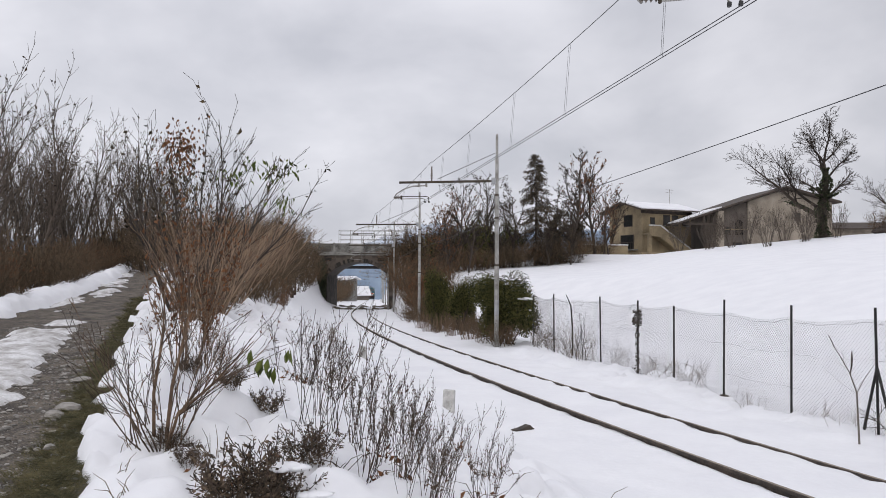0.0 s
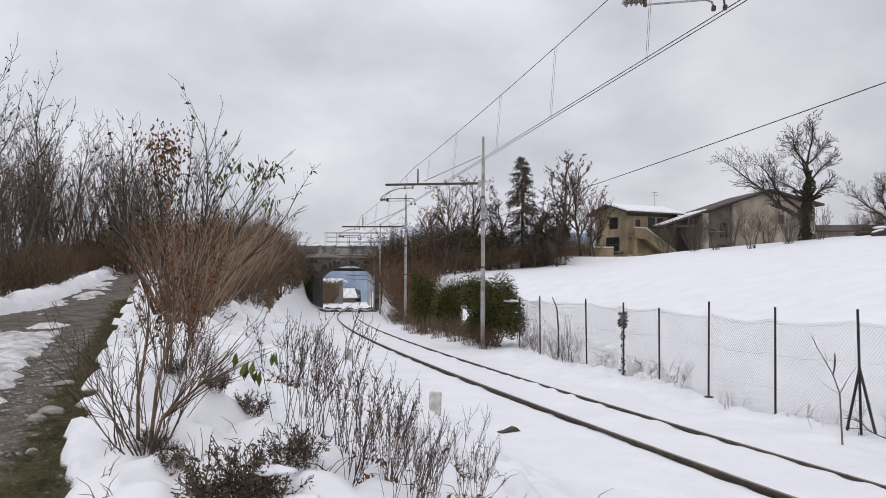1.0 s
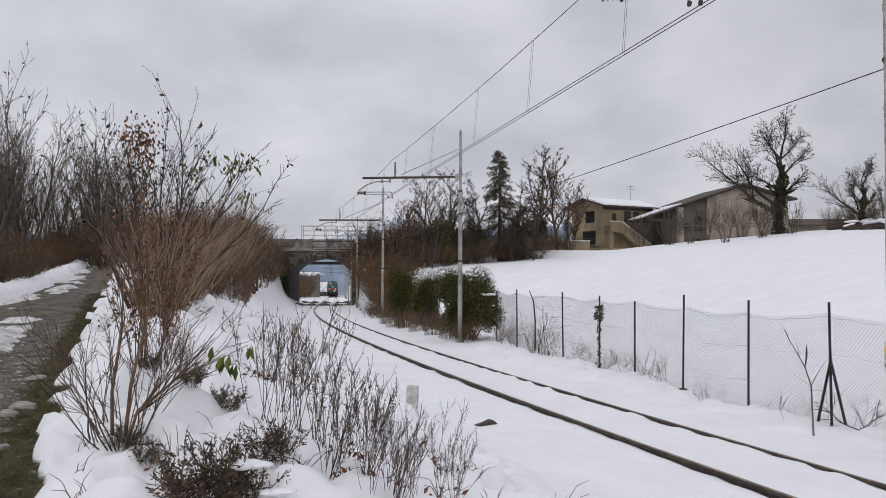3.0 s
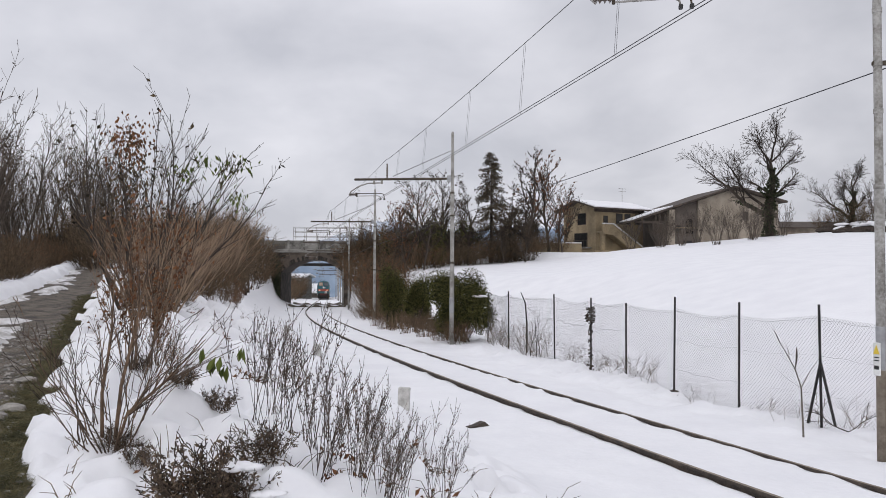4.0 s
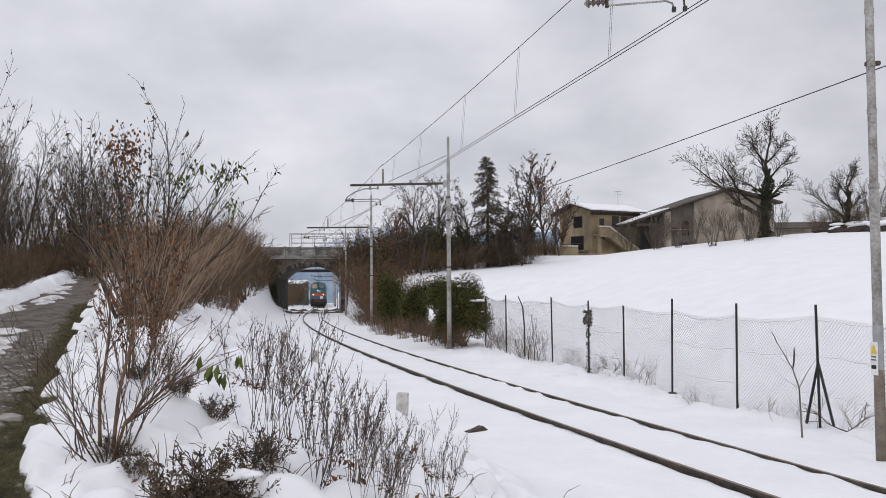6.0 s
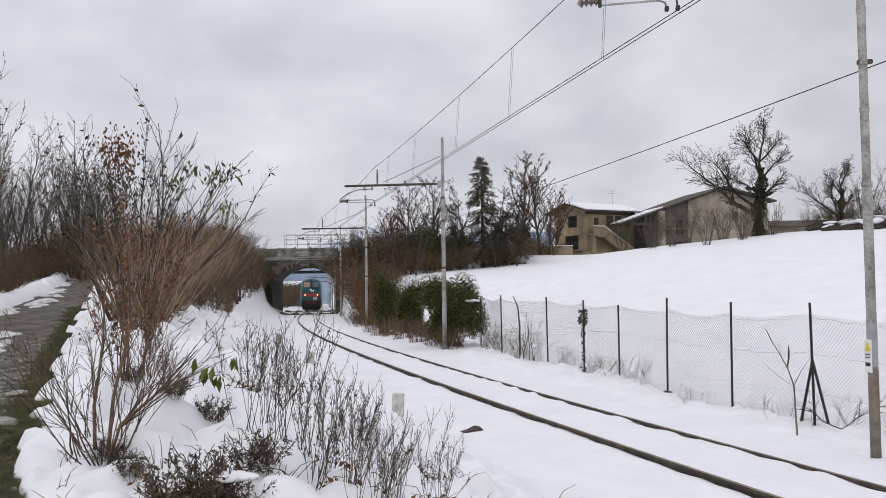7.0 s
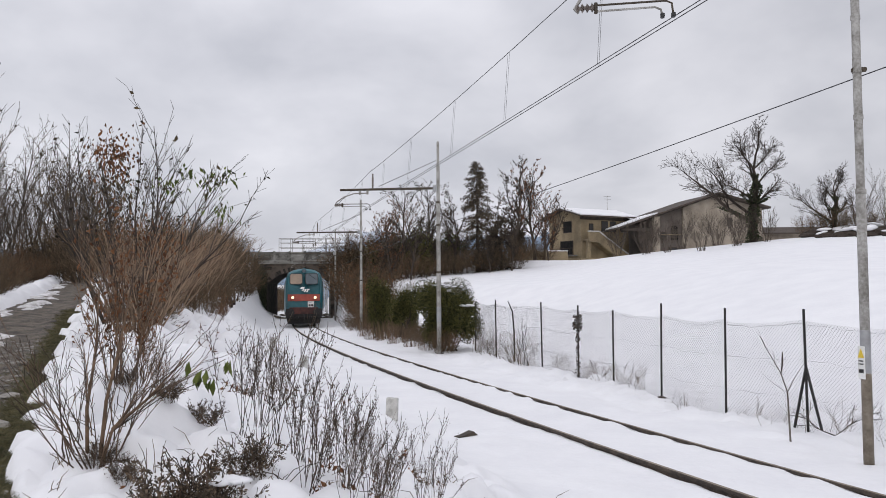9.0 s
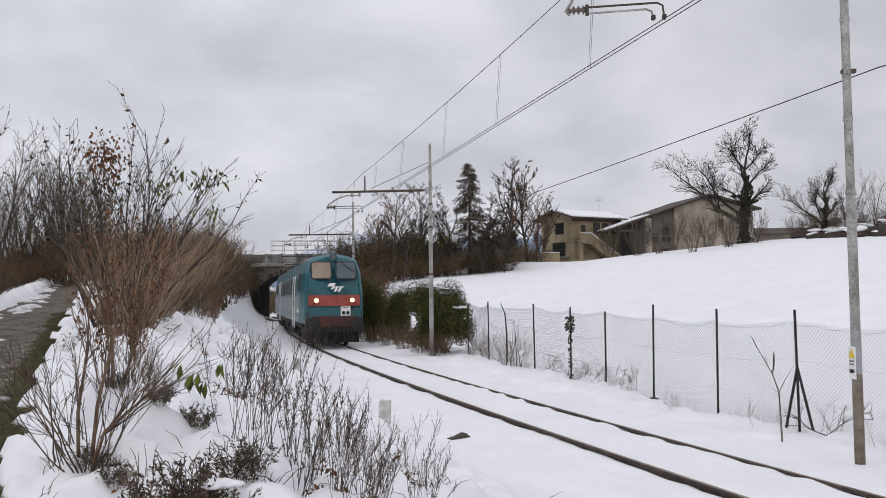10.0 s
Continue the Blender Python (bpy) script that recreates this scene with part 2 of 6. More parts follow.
# ---- mesh tools ----
class Geo:
    """Vertices and faces of one mesh."""

    def __init__(self):
        self.v, self.f, self.mi = [], [], []
        self.slot = 0

    def add(self, verts, faces):
        b = len(self.v)
        self.v.extend(tuple(p) for p in verts)
        self.f.extend(tuple(b + i for i in face) for face in faces)
        self.mi.extend([self.slot] * len(faces))
        return self

    def box(self, x0, x1, y0, y1, z0, z1, bev=0.0):
        if bev <= 0:
            vs = [(x, y, z) for z in (z0, z1) for x, y in ((x0, y0), (x1, y0), (x1, y1), (x0, y1))]
            return self.add(vs, [(3, 2, 1, 0), (4, 5, 6, 7), (0, 1, 5, 4), (1, 2, 6, 5), (2, 3, 7, 6), (3, 0, 4, 7)])
        b = min(bev, (x1 - x0) * 0.45, (y1 - y0) * 0.45, (z1 - z0) * 0.45)
        ring = [(x0 + b, y0), (x1 - b, y0), (x1, y0 + b), (x1, y1 - b), (x1 - b, y1), (x0 + b, y1), (x0, y1 - b), (x0, y0 + b)]
        cx, cy = (x0 + x1) / 2, (y0 + y1) / 2
        sx, sy = 1 - 2 * b / (x1 - x0), 1 - 2 * b / (y1 - y0)
        small = [(cx + (x - cx) * sx, cy + (y - cy) * sy) for x, y in ring]
        vs = [(x, y, z0) for x, y in small] + [(x, y, z0 + b) for x, y in ring] + [(x, y, z1 - b) for x, y in ring] + [(x, y, z1) for x, y in small]
        fs = [tuple(reversed(range(8))), tuple(range(24, 32))]
        for k in range(3):
            fs += [(8 * k + i, 8 * k + (i + 1) % 8, 8 * k + 8 + (i + 1) % 8, 8 * k + 8 + i) for i in range(8)]
        return self.add(vs, fs)

    def tube(self, pts, radii, sides=6, cap=True):
        pts = [Vector(p) for p in pts]
        if not hasattr(radii, "__len__"):
            radii = [radii] * len(pts)
        vs, n = [], len(pts)
        side = None
        for i, p in enumerate(pts):
            d = (pts[min(i + 1, n - 1)] - pts[max(i - 1, 0)]).normalized()
            if side is None or abs(side.dot(d)) > 0.97:
                side = d.orthogonal().normalized()
            a = (side - d * side.dot(d)).normalized()
            b = d.cross(a)
            side = a
            for k in range(sides):
                w = 2 * math.pi * k / sides
                vs.append(p + (a * math.cos(w) + b * math.sin(w)) * radii[i])
        fs = []
        for i in range(n - 1):
            for k in range(sides):
                fs.append((i * sides + k, i * sides + (k + 1) % sides, (i + 1) * sides + (k + 1) % sides, (i + 1) * sides + k))
        if cap:
            fs.append(tuple(reversed(range(sides))))
            fs.append(tuple(range((n - 1) * sides, n * sides)))
        return self.add(vs, fs)

    def prism(self, outline, z0, z1, axis="y"):
        """An outline of (a, b) drawn out between two places of one axis."""
        n = len(outline)
        put = {"y": lambda a, b, c: (a, c, b), "x": lambda a, b, c: (c, a, b), "z": lambda a, b, c: (a, b, c)}[axis]
        vs = [put(a, b, z0) for a, b in outline] + [put(a, b, z1) for a, b in outline]
        fs = [tuple(range(n)), tuple(reversed(range(n, 2 * n)))]
        fs += [(i, i + n, (i + 1) % n + n, (i + 1) % n) for i in range(n)]
        return self.add(vs, fs)

    def lathe(self, profile, sides=12, at=(0, 0, 0)):
        vs = [(at[0] + r * math.cos(2 * math.pi * k / sides), at[1] + r * math.sin(2 * math.pi * k / sides), at[2] + z) for r, z in profile for k in range(sides)]
        fs = [tuple(reversed(range(sides))), tuple(range((len(profile) - 1) * sides, len(profile) * sides))]
        for i in range(len(profile) - 1):
            fs += [(i * sides + k, i * sides + (k + 1) % sides, (i + 1) * sides + (k + 1) % sides, (i + 1) * sides + k) for k in range(sides)]
        return self.add(vs, fs)

    def leaf(self, p, d, size, rng, wide=0.5):
        """A folded leaf: two triangles on each side of its rib."""
        p, d = Vector(p), Vector(d).normalized()
        s = d.cross(Vector((rng.uniform(-1, 1), rng.uniform(-1, 1), rng.uniform(-1, 1))))
        if s.length < 1e-3:
            s = d.orthogonal()
        s = s.normalized() * size * wide * 0.5
        up = s.cross(d).normalized() * size * 0.12
        m = p + d * size * 0.5
        return self.add([p, m + s + up, p + d * size, m - s + up], [(0, 1, 2), (0, 2, 3)])

    def turn(self, m):
        self.v = [tuple(m @ Vector(p)) for p in self.v]
        return self


def mesh_of(name, g, materials, smooth=False, angle=None):
    me = bpy.data.meshes.new(name)
    me.from_pydata(g.v, [], g.f)
    for m in materials if isinstance(materials, (list, tuple)) else [materials]:
        me.materials.append(m)
    me.polygons.foreach_set("material_index", g.mi)
    if smooth:
        me.polygons.foreach_set("use_smooth", [True] * len(g.f))
    me.update()
    return me


def part(name, g, material, parent=None, label="", smooth=False):
    """One mesh object under a thing or under a part."""
    ob = new(name, mesh_of(name, g, material, smooth))
    ob.parent = parent
    if label:
        ob["label"] = label
    return ob


def thing(name, at, label, category, group="", turn=0.0):
    ob = new(name)
    ob.matrix_world = pose(*at, 0, 0, turn)
    ob.empty_display_size = 0.2
    return tagged(ob, label, category, group)


# ---- the lie of the land ----
def track_x(y):
    return -1.2336 - 0.0856 * y + 0.001555 * np.maximum(0.0, 74.0 - y) ** 2


def rail_z(y):
    v = np.minimum(np.maximum(y, 0.0), 300)
    return 0.14 - 0.006 * y - 0.00007 * np.where(v < 150, v ** 2, 22500 + 225 * (v - 150))


def path_x(y):
    return -2.15 - 0.338 * y


def lane_left(y):
    """How far the lane reaches to the thicket's side: it narrows as it climbs."""
    return np.interp(y, (14, 18, 22, 28, 34), (-2.04, -1.65, -1.25, -0.65, -0.3))


def path_z(y):
    return 0.55 + 0.05 * np.minimum(np.maximum(y, -8), 65)


FENCE = [(8.75, 3.5, 2.05), (7.9, 8.2, 2.05), (7.45, 10.9, 2.05), (7.05, 13.0, 2.05), (6.51, 15.0, 2.08), (6.02, 17.2, 2.12), (5.57, 19.3, 1.88), (5.19, 21.3, 1.95), (4.66, 23.6, 1.96), (3.76, 27.0, 1.98), (3.45, 30.6, 1.9)]


def fence_x(y):
    return np.where(y > 30.6, track_x(y) + 4.5, np.where(y < 3.5, track_x(y) + 3.5, np.interp(y, [p[1] for p in FENCE], [p[0] for p in FENCE])))


def hash2(i, j):
    n = np.sin(i * 127.1 + j * 311.7) * 43758.5453
    return n - np.floor(n)


def vnoise(x, y):
    x, y = np.asarray(x, float), np.asarray(y, float)
    i, j = np.floor(x), np.floor(y)
    a, b = x - i, y - j
    a, b = a * a * (3 - 2 * a), b * b * (3 - 2 * b)
    return (hash2(i, j) * (1 - a) + hash2(i + 1, j) * a) * (1 - b) + (hash2(i, j + 1) * (1 - a) + hash2(i + 1, j + 1) * a) * b - 0.5


def step(a, b, v):
    w = np.clip((v - a) / (b - a), 0, 1)
    return w * w * (3 - 2 * w)


BRIDGE_Y0, BRIDGE_Y1 = 84.0, 92.0


# rounded cushions of snow along the edge of the lane
CUSHIONS = tuple((-2.15 - 0.338 * (5.4 + 0.62 * k) + 1.95 + 0.17 * ((k * 5) % 4), 5.4 + 0.62 * k, 0.13 + 0.035 * ((k * 7) % 3), 0.27 + 0.05 * ((k * 3) % 4)) for k in range(20) if k not in (0, 1, 2)) + tuple((-2.15 - 0.338 * (6.3 + 0.95 * k) + 2.75 + 0.2 * ((k * 3) % 5), 6.3 + 0.95 * k, 0.14 + 0.03 * (k % 3), 0.36 + 0.06 * ((k * 5) % 3)) for k in range(12) if k > 1)


def ground(x, y):
    x, y = np.asarray(x, float), np.asarray(y, float)
    u = x - track_x(y)
    rz = rail_z(y)
    bed = rz - 0.04
    # the bank between the track and the lane
    pz = path_z(y)
    cushion = np.sqrt(np.maximum(0.0, 0.24 + vnoise(x * 2.5 + 3, y * 2.1))) - 0.45
    small = np.sqrt(np.maximum(0.0, 0.2 + vnoise(x * 5.0 + 9, y * 4.4))) - 0.42
    near = 1 - step(25, 45, y)
    lumps = np.maximum(0.5 * cushion + 0.34 * small + 0.06, -0.08) * (0.35 + 0.65 * near) * (0.5 + 0.5 * step(5.2, 7.2, y))
    top = bed + 0.25 + (pz - 0.15 - bed) * (1 - step(88, 104, y))
    mid, half = (1.44 + lane_left(y)) / 2, (1.44 - lane_left(y)) / 2
    pd = np.abs(x - path_x(y) - mid + 0.3 * vnoise(y * 1.3, 3.0) + 0.3 * vnoise(x * 3, y * 3) + 0.12 * vnoise(x * 5, y * 4.3)) + 1.74 - half
    lumps = lumps * (1 - 0.8 * step(0.5, -1.5, x - path_x(y)))
    left = bed + (top - bed) * step(-2.4, -6.6 - 0.02 * np.clip(y, 0, 60), u) + lumps * step(-2.6, -4.5, u) * 1.0 * step(1.45, 2.3, pd)
    # lane: the ground sinks below its surface
    left = left - 0.26 * (1 - step(1.62, 1.86, pd)) * (y < 75)
    ridge = x - path_x(y) - lane_left(y) + 0.41
    left = left - np.minimum(1.7, 0.16 * np.maximum(0.0, -0.5 - ridge))
    left = left + 0.2 * np.exp(-(ridge / 0.34) ** 2) * (1 + 1.2 * vnoise(x * 1.7, y * 1.7) + 0.9 * vnoise(x * 4.1, y * 3.7)) * (y < 75)
    # the cess, the fence and the field
    f = x - fence_x(y)
    right = bed + 0.06 * step(1.6, 3.2, u) + (0.24 * vnoise(x * 1.1, y * 1.1) + 0.12 * vnoise(x * 3, y * 3)) * step(1.5, 2.6, u) * (1 - step(4.5, 7.0, u)) + (0.5 * np.maximum(0, vnoise(x * 3.3, y * 2.9) - 0.16) + 0.35 * np.maximum(0, vnoise(x * 5.7, y * 5.1) - 0.2)) * step(2.0, 3.0, u) * (1 - step(4.0, 5.0, u))
    r = np.maximum(np.hypot(x, y), 1.0)
    crest = np.interp(np.degrees(np.arctan2(x, y)), (-5, 1.7, 6.4, 11.7, 15.0, 18.7, 25.2, 29.1, 33.8, 60, 120, 180), (3.2, 3.6, 3.85, 4.3, 5.05, 5.68, 6.5, 6.95, 7.0, 6.0, 4.0, 2.0))
    slope = -0.15 + (crest + 0.15) * np.minimum(1.0, r / 85.0) + 0.2 * vnoise(x * 0.07, y * 0.07)
    field = bed + (np.maximum(slope, bed) - bed) * step(-1.0, 15.0 - 11.0 * step(40, 66, y), f)
    right = np.where(f > 0, np.maximum(field, right * (1 - step(0, 3, f)) + field * step(0, 3, f)), right)
    z = np.where(u < -2.2, left, np.where(u > 1.5, right, bed))
    # hollows beside the rails
    for r in (-0.7525, 0.7525):
        z = z - (0.04 + 0.06 * vnoise(x * 1.1 + 5 * r, y * 1.7) + 0.07 * vnoise(x * 2.9 + 3 * r, y * 3.1)) * np.exp(-((u - r) / 0.09) ** 2) * (np.abs(u) < 1.6)
    z = z + 0.02 * vnoise(x * 1.3, y * 1.3) * (np.abs(u) < 0.6) + 0.03 * vnoise(x * 2.2, y * 2.2) * (np.abs(u) > 1.0) * (np.abs(u) < 2.4)
    for bx, by, bh, br in ((-0.76, 5.4, 0.15, 0.24), (-1.0, 5.85, 0.16, 0.3), (-2.4, 10.2, 0.16, 0.45), (-1.6, 9.0, 0.12, 0.3), (-2.0, 7.3, 0.1, 0.3), (-3.3, 9.8, 0.14, 0.3), (-2.2, 11.5, 0.12, 0.4)) + CUSHIONS:
        z = z + bh * np.sqrt(np.maximum(0.0, 1 - ((x - bx) ** 2 + (y - by) ** 2) / br ** 2))
    # the snow sinks towards the foot of the fence
    sink = np.interp(y, (8, 10.9, 13, 15, 17.2, 18.5, 19.3, 21.3, 23.6, 27), (0, -0.06, -0.15, -0.17, -0.21, -0.1, -0.01, -0.07, -0.1, 0))
    z = z + sink * np.exp(-(f / 1.5) ** 2) * step(1.6, 2.4, u)
    z = z - 0.06 * np.clip(y - 300, 0, 1500)
    # road embankment on both sides of the bridge
    off = np.maximum(np.maximum(BRIDGE_Y0 - y, y - BRIDGE_Y1), 0)
    bank = 5.0 - off * 0.75
    z = np.where((np.abs(u) > 3.3) & (bank > z), z + (bank - z) * np.where(u < 0, step(4.0, 5.6, -u), step(3.3, 3.9, u)), z)
    return z


def gz(x, y):
    return float(ground(x, y))


def build_ground():
    us = np.unique(np.round(np.concatenate([
        -np.geomspace(14, 900, 34), np.arange(-14, -2.2, 0.09), np.arange(-2.2, 2.3, 0.07), np.arange(2.3, 8, 0.16), np.geomspace(8, 900, 60)]), 3))
    ys = np.unique(np.round(np.concatenate([np.arange(-60, -4, 2.0), np.arange(-4, 3, 0.4), np.arange(3, 20, 0.095), np.arange(20, 26, 0.14), np.arange(26, 60, 0.3), np.arange(60, 130, 0.6), np.geomspace(130, 3000, 40)]), 3))
    yy, uu = np.meshgrid(ys, us, indexing="ij")
    xx = track_x(yy) + uu
    zz = ground(xx, yy)
    n, m = yy.shape
    verts = np.stack([xx, yy, zz], -1).reshape(-1, 3)
    idx = np.arange(n * m).reshape(n, m)
    faces = np.stack([idx[:-1, :-1], idx[:-1, 1:], idx[1:, 1:], idx[1:, :-1]], -1).reshape(-1, 4)
    me = bpy.data.meshes.new("ground")
    me.from_pydata(verts.tolist(), [], faces.tolist())
    me.materials.append(SNOW)
    me.polygons.foreach_set("use_smooth", [True] * len(me.polygons))
    tagged(new("ground", me), "snow-covered ground with a railway cutting and rising field", "ground", kind="structure")


build_ground()


def lane_z(x, y):
    """The surface of the lane: two shallow wheel tracks and small bumps."""
    u = x - path_x(y)
    return path_z(y) - 0.02 - 0.05 * np.exp(-((np.abs(u + 0.3) - 0.85) / 0.3) ** 2) + 0.05 * vnoise(x * 2, y * 2) + 0.03 * vnoise(x * 7, y * 7)


def build_path():
    ys = np.concatenate([np.arange(-6, 30, 0.12), np.arange(30, 75, 0.4)])
    us = np.arange(-2.2, 1.72, 0.07)
    yy, uu = np.meshgrid(ys, us, indexing="ij")
    uu = np.maximum(uu, lane_left(yy) - 0.25)
    xx = path_x(yy) + uu
    zz = lane_z(xx, yy)
    n, m = yy.shape
    idx = np.arange(n * m).reshape(n, m)
    faces = np.stack([idx[:-1, :-1], idx[:-1, 1:], idx[1:, 1:], idx[1:, :-1]], -1).reshape(-1, 4)
    me = bpy.data.meshes.new("gravel_lane")
    me.from_pydata(np.stack([xx, yy, zz], -1).reshape(-1, 3).tolist(), [], faces.tolist())
    me.materials.append(GRAVEL)
    me.polygons.foreach_set("use_smooth", [True] * len(me.polygons))
    tagged(new("gravel_lane", me), "wet grey-brown gravel lane cleared of snow", "lane", kind="structure")


build_path()


def build_lane_snow():
    """The strip of trodden snow left between the wheel tracks."""
    ys = np.arange(-4, 45, 0.1)
    us = np.arange(-1.15, 0.66, 0.06)
    yy, uu = np.meshgrid(ys, us, indexing="ij")
    xx = path_x(yy) + uu
    edge = np.abs(uu + 0.36) - (0.6 + 0.22 * vnoise(yy * 0.8, 5.0) + 0.14 * vnoise(xx * 5, yy * 4))
    h = 0.035 - 0.4 * np.maximum(edge, -0.1) + 0.03 * vnoise(xx * 6, yy * 5) - step(14.6, 16.6, yy) * (0.075 + 0.34 * vnoise(xx * 1.6, yy * 0.8)) - 0.09 * step(0.1, 0.4, vnoise(xx * 2.1 + 4, yy * 1.2))
    zz = lane_z(xx, yy) + np.clip(h, -0.08, 0.075)
    n, m = yy.shape
    idx = np.arange(n * m).reshape(n, m)
    faces = np.stack([idx[:-1, :-1], idx[:-1, 1:], idx[1:, 1:], idx[1:, :-1]], -1).reshape(-1, 4)
    me = bpy.data.meshes.new("lane_snow")
    me.from_pydata(np.stack([xx, yy, zz], -1).reshape(-1, 3).tolist(), [], faces.tolist())
    me.materials.append(DIRTY_SNOW)
    me.polygons.foreach_set("use_smooth", [True] * len(me.polygons))
    tagged(new("lane_snow", me), "trodden icy snow left between the wheel tracks", "snow", kind="structure")


build_lane_snow()


def pebble(g, c, r, rng):
    """A rounded, uneven stone."""
    rings = ((-0.5, 0.55), (-0.1, 1.0), (0.35, 0.85), (0.6, 0.4))
    a0 = rng.uniform(0, 6.28)
    sx, sy, sz = rng.uniform(0.8, 1.3), rng.uniform(0.6, 1.0), rng.uniform(0.5, 0.9)
    vs = []
    for z, w in rings:
        for k in range(7):
            a = a0 + 2 * math.pi * k / 7
            q = w * rng.uniform(0.85, 1.12)
            vs.append((c[0] + r * sx * q * math.cos(a), c[1] + r * sy * q * math.sin(a), c[2] + r * sz * z))
    fs = [tuple(reversed(range(7))), tuple(range(21, 28))]
    for i in range(3):
        fs += [(7 * i + k, 7 * i + (k + 1) % 7, 7 * i + 7 + (k + 1) % 7, 7 * i + 7 + k) for k in range(7)]
    g.add(vs, fs)


def build_stones():
    rng = random.Random(12)
    g = Geo()
    for k in range(7500):
        y = 3.8 + 13 * rng.random() ** 1.5
        x = float(path_x(y)) + rng.uniform(-1.2, 1.45)
        r = 0.008 + 0.034 * rng.random() ** 5
        pebble(g, (x, y, float(lane_z(x, y)) + 0.2 * r), r, rng)
    tagged(part("lane_gravel", g, STONE), "loose grey stones scattered over the gravel lane", "gravel", kind="stuff")
    for u, y, r in ((1.05, 8.6, 0.13), (0.95, 8.25, 0.1), (1.0, 10.3, 0.12), (0.85, 13.2, 0.1), (0.6, 6.4, 0.08), (1.1, 7.0, 0.07)):
        x = float(path_x(y)) + u
        s = Geo()
        pebble(s, (0, 0, 0), r, rng)
        st = tagged(part("stone", s, STONE, smooth=False), "pale grey fieldstone lying on the gravel lane", "stone", "stones on the lane")
        st.matrix_world = pose(x, y, float(path_z(y)) + 0.01, 0, 0, 40 * y)


build_stones()


# ---- the railway ----
def track_point(y, u=0.0, z=0.0):
    s = -0.0856 - 2 * 0.001555 * max(0.0, 74.0 - y)
    k = math.hypot(1, s)
    return Vector((float(track_x(y)) + u / k, y - u * s / k, float(rail_z(y)) + z))


def build_track():
    track = tagged(new("railway_track"), "single railway track with rusty rails deep in snow", "railway track")
    ys = [-40 + 2 * k for k in range(20)] + [0.75 * k for k in range(120)] + [90 + 4 * k for k in range(70)]
    prof = [(-0.065, -0.16), (-0.065, -0.145), (-0.009, -0.12), (-0.009, -0.05), (-0.035, -0.04), (-0.035, -0.008), (-0.026, 0.0),
            (0.026, 0.0), (0.035, -0.008), (0.035, -0.04), (0.009, -0.05), (0.009, -0.12), (0.065, -0.145), (0.065, -0.16)]
    for side in (-0.7525, 0.7525):
        g = Geo()
        vs, n = [], len(prof)
        for y in ys:
            vs += [track_point(y, side + a, b + (0.02 if side < 0 else -0.03)) for a, b in prof]
        fs, mi = [], []
        for i in range(len(ys) - 1):
            for k in range(n):
                fs.append((i * n + k, i * n + (k + 1) % n, (i + 1) * n + (k + 1) % n, (i + 1) * n + k))
                mi.append(1 if k == 6 else 0)
        g.add(vs, fs)
        g.mi = mi
        part("rail", g, [RAIL_SIDE, RAIL_TOP], track)


build_track()


